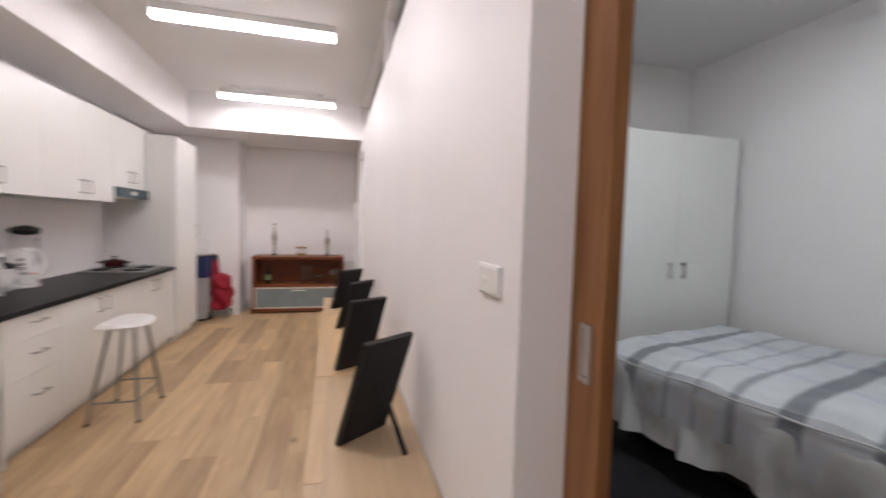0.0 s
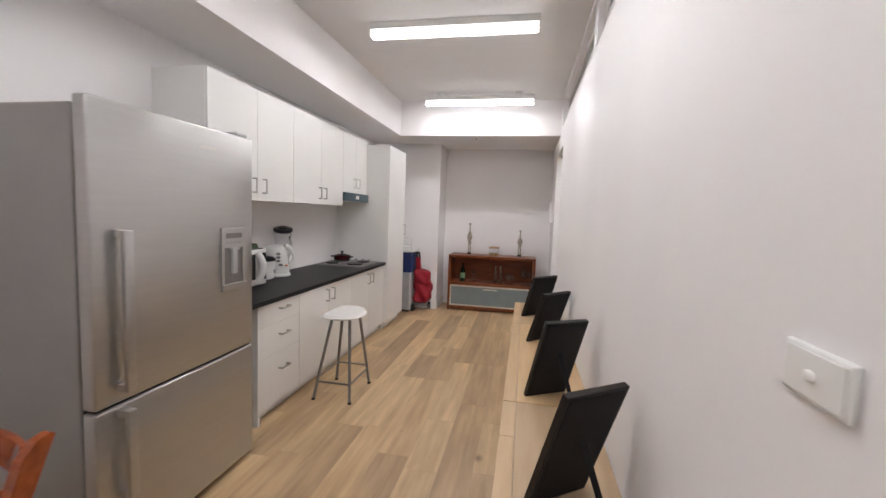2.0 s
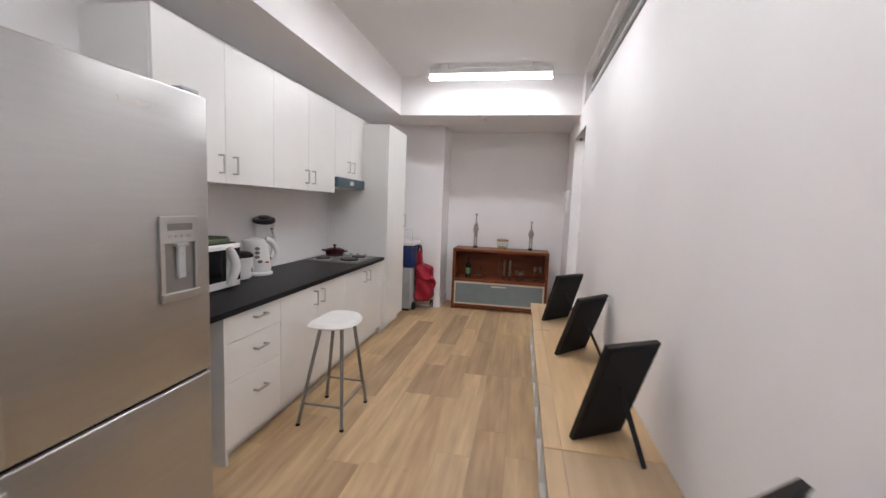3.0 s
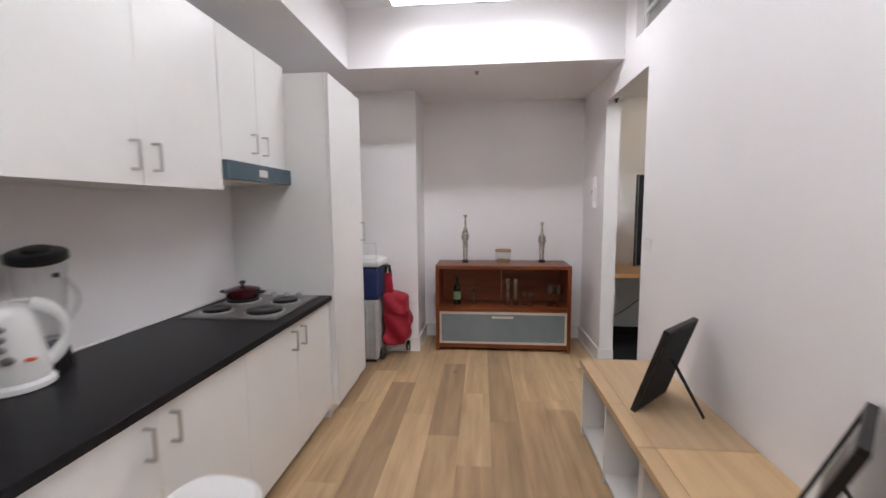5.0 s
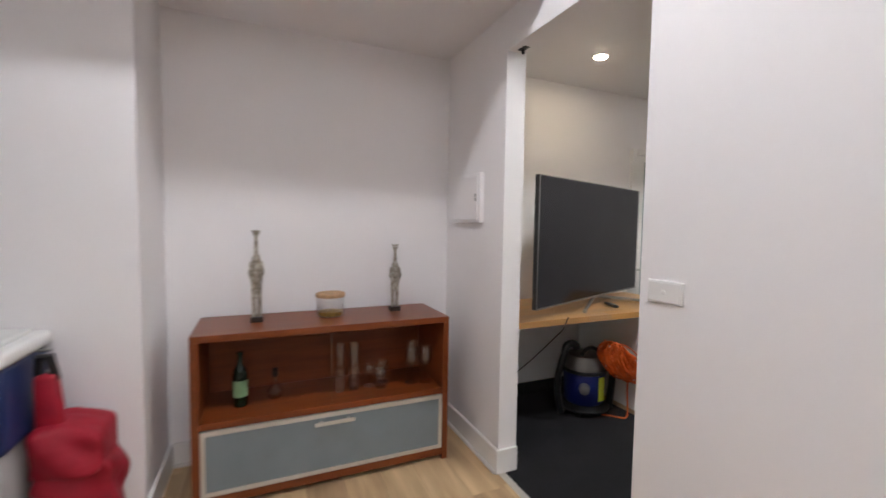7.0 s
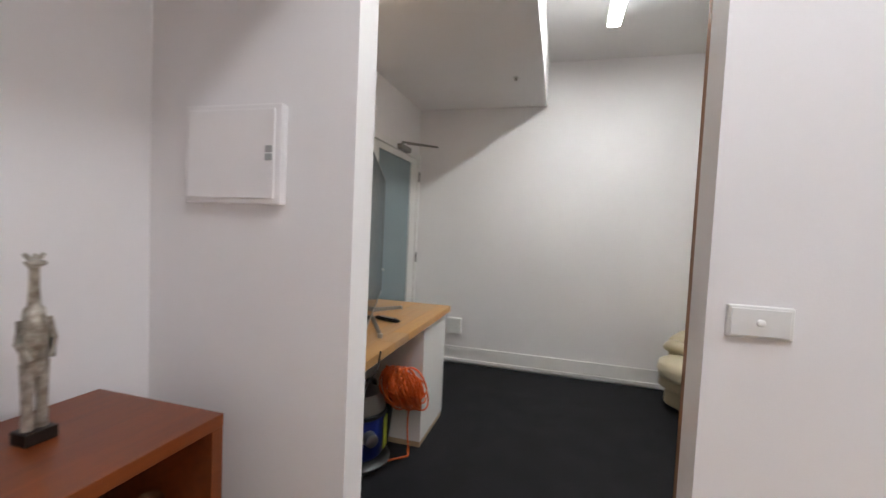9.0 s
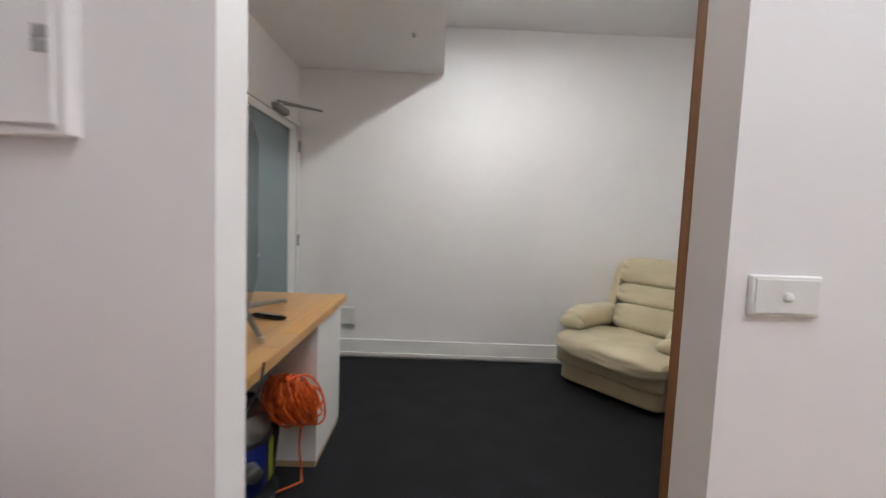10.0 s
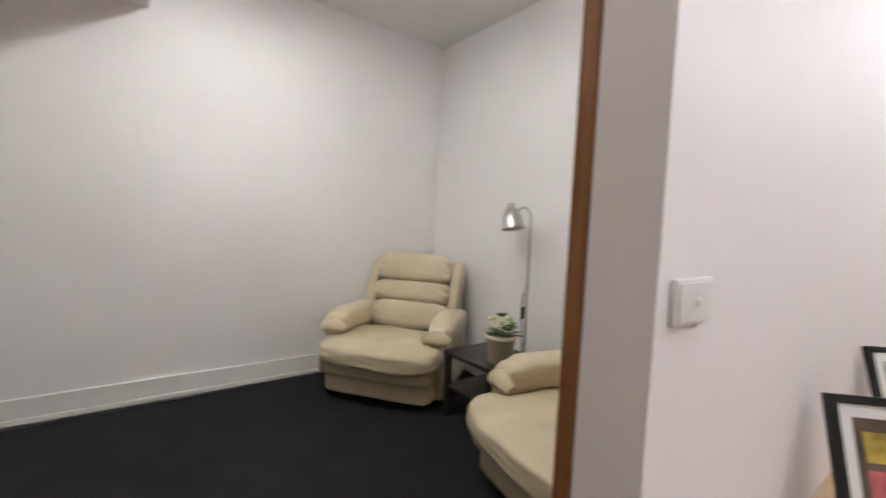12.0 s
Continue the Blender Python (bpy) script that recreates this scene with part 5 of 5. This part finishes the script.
for k in range(16):
    a, r, z = rng.uniform(0, 6.28), rng.uniform(0.0, 0.085), rng.uniform(0.625, 0.69)
    c = Vector((1.54 + r * math.cos(a), 4.0 + r * math.sin(a), z))
    bms = []
    for q in range(6):
        an = q * 1.047 + rng.uniform(-0.2, 0.2)
        leafb = puff(0.0, 0.034, -0.011, 0.011, -0.004, 0.006, 2.2, 3)
        bms.append(moved(leafb, Matrix.Translation(c) @ pose(0, 0, 0, rng.uniform(-15, 15), -rng.uniform(10, 50), math.degrees(an))))
    part("flower", join(*bms), PETAL if k % 4 else LEAF, pl, smooth=True)
for k in range(12):
    a = k * 0.55
    lf = puff(0.02, 0.10, -0.016, 0.016, -0.002, 0.003, 2.0, 4)
    part("leaf", moved(lf, Matrix.Translation((1.54, 4.0, 0.61)) @ pose(0, 0, 0, 0, -rng.uniform(-5, 35), math.degrees(a))), LEAF, pl, smooth=True)

fl = thing("floor_lamp", (1.70, 3.62, 0), "slim brushed steel floor lamp with bell shade", "floor lamp")
LX, LY = 1.70, 3.62
part("base", lathe([(0.13, 0), (0.13, 0.012), (0.02, 0.022)], (LX, LY, 0), 28), CHROME, fl, smooth=True)
part("pole", sweep([(LX, LY, 0.02), (LX, LY, 1.38)] + arc(lambda u: (LX + 0.065 * (1 - math.cos(math.pi * u * 0.9)), LY + 0.02 * u, 1.38 + 0.085 * math.sin(math.pi * u * 0.9)), 12), 0.009, 10), CHROME, fl, smooth=True)
part("shade", moved(lathe([(0.022, 0.085), (0.026, 0.055), (0.05, 0.03), (0.075, -0.03), (0.088, -0.105), (0.085, -0.105), (0.07, -0.03), (0.045, 0.02), (0.01, 0.03)], (0, 0, 0), 28), pose(LX + 0.165, LY + 0.025, 1.41, 0, 14, 0)), CHROME, fl, "brushed steel bell shade", True)
part("cord_switch", box(LX + 0.012, LX + 0.03, LY + 0.0, LY + 0.02, 0.66, 0.75, 0.006), BLACK, fl)
part("cord", sweep(arc(lambda u: (LX + 0.02 + 0.012 * math.sin(9 * u), LY + 0.012, 0.85 - 0.84 * u), 16), 0.003, 6), BLACK, fl)

# ---- bedroom ----
wd = thing("wardrobe", (2.45, 2.96, 0), "tall white double-door wardrobe against bedroom wall", "wardrobe")
part("body", box(1.84, 3.06, 2.68, 3.265, 0, 2.24), CAB, wd)
for a, b, hx in ((1.842, 2.449, 2.38), (2.451, 3.058, 2.52)):
    d = part("cabinet_door", box(a, b, 2.658, 2.678, 0.06, 2.238, 0.002), CAB, wd)
    part("handle", join(box(hx - 0.012, hx + 0.012, 2.625, 2.635, 1.02, 1.16, 0.003), box(hx - 0.008, hx + 0.008, 2.635, 2.6575, 1.03, 1.045), box(hx - 0.008, hx + 0.008, 2.635, 2.6575, 1.135, 1.15)), CHROME, d)
bd = thing("bed", (2.3, 1.55, 0), "bed with rumpled grey striped quilt", "bed", rz=0, world_coords=False)
bd.matrix_basis = pose(2.35, 1.60, 0.0, 0, 0, 14)
part("bed_base", box(-0.70, 0.68, -0.88, 0.72, 0.10, 0.28, 0.02), DARKWOOD, bd, "dark timber bed base")
part("mattress", puff(-0.72, 0.70, -0.9, 0.74, 0.26, 0.56, 9, 12), BEDWHITE, bd, smooth=True)
for x in (-0.6, 0.6):
    for y in (-0.8, 0.62):
        part("leg", box(x - 0.03, x + 0.03, y - 0.03, y + 0.03, 0, 0.0995), BLACK, bd)


def quilt_cloth(x_hem, lift, fold):
    """A cover over the bed, hanging down its open long side to the hem."""
    bm = bmesh.new()
    nx, ny = 84, 100
    prev = None
    for i in range(nx + 1):
        a = x_hem + (0.70 - x_hem) * i / nx
        row = []
        for j in range(ny + 1):
            q = -1.10 + 2.10 * j / ny
            y = max(-0.95, min(0.79, q))
            over = max(0, -0.95 - q) + max(0, q - 0.79)
            ex = max(0, -0.74 - a)
            soft = 0.045 * math.exp(-((a + 0.74) / 0.07) ** 2)
            z = 0.64 + lift - over - ex - soft + 0.020 * noise.noise(Vector((a * 3.5, q * 3.5, 1))) + 0.010 * noise.noise(Vector((a * 10, q * 10, 3)))
            wave = fold * ex * (noise.noise(Vector((q * 5.5 + ex * 1.5, ex * 2, 4))) + 0.5 * noise.noise(Vector((q * 12, ex * 3, 7))))
            row.append(bm.verts.new((max(a, -0.74 - 0.05 * ex) - 0.03 * min(1, ex * 8) + wave, y, z)))
        if prev:
            for j in range(ny):
                bm.faces.new((prev[j], prev[j + 1], row[j + 1], row[j]))
        prev = row
    return bm


part("bed_sheet", quilt_cloth(-1.20, -0.012, 0.26), BEDWHITE, bd, "white sheet hanging in folds below the quilt", True)
part("quilt", quilt_cloth(-1.05, 0.0, 0.10), QUILT, bd, "pale grey quilt with dark check stripes", True)
part("quilt_piping", sweep(arc(lambda u: (-0.768 + 0.008 * noise.noise(Vector((u * 9, 0, 0))), -0.94 + 1.72 * u, 0.572 + 0.012 * noise.noise(Vector((u * 7, 2, 0)))), 40), 0.006, 6), BEDWHITE, bd, smooth=True)

# ---- floor planks, last ----
PW = 0.2
meshes = {}


def plank_mesh(w, l):
    k = (round(w, 3), round(l, 3))
    if k not in meshes:
        meshes[k] = mesh_of("plank", box(-w / 2 + 0.0003, w / 2 - 0.0003, -l / 2 + 0.0003, l / 2 - 0.0003, -0.0115, 0.0, 0.0007, 1), PLANK)
    return meshes[k]


rng = random.Random(21)
x = -2.77
while x < -0.001:
    w = min(PW if x > -2.76 else 0.145, -x)
    y = -2.55 - rng.uniform(0, 1.3)
    while y < 6.97:
        l = rng.choice((1.22, 1.22, 0.92, 0.61))
        a, b = max(y, -2.55), min(y + l, 6.97)
        if b - a > 0.05:
            p = new("plank", plank_mesh(w, b - a))
            p.location = (x + w / 2, (a + b) / 2, 0)
            p.parent = floor
        y += l
    x += w
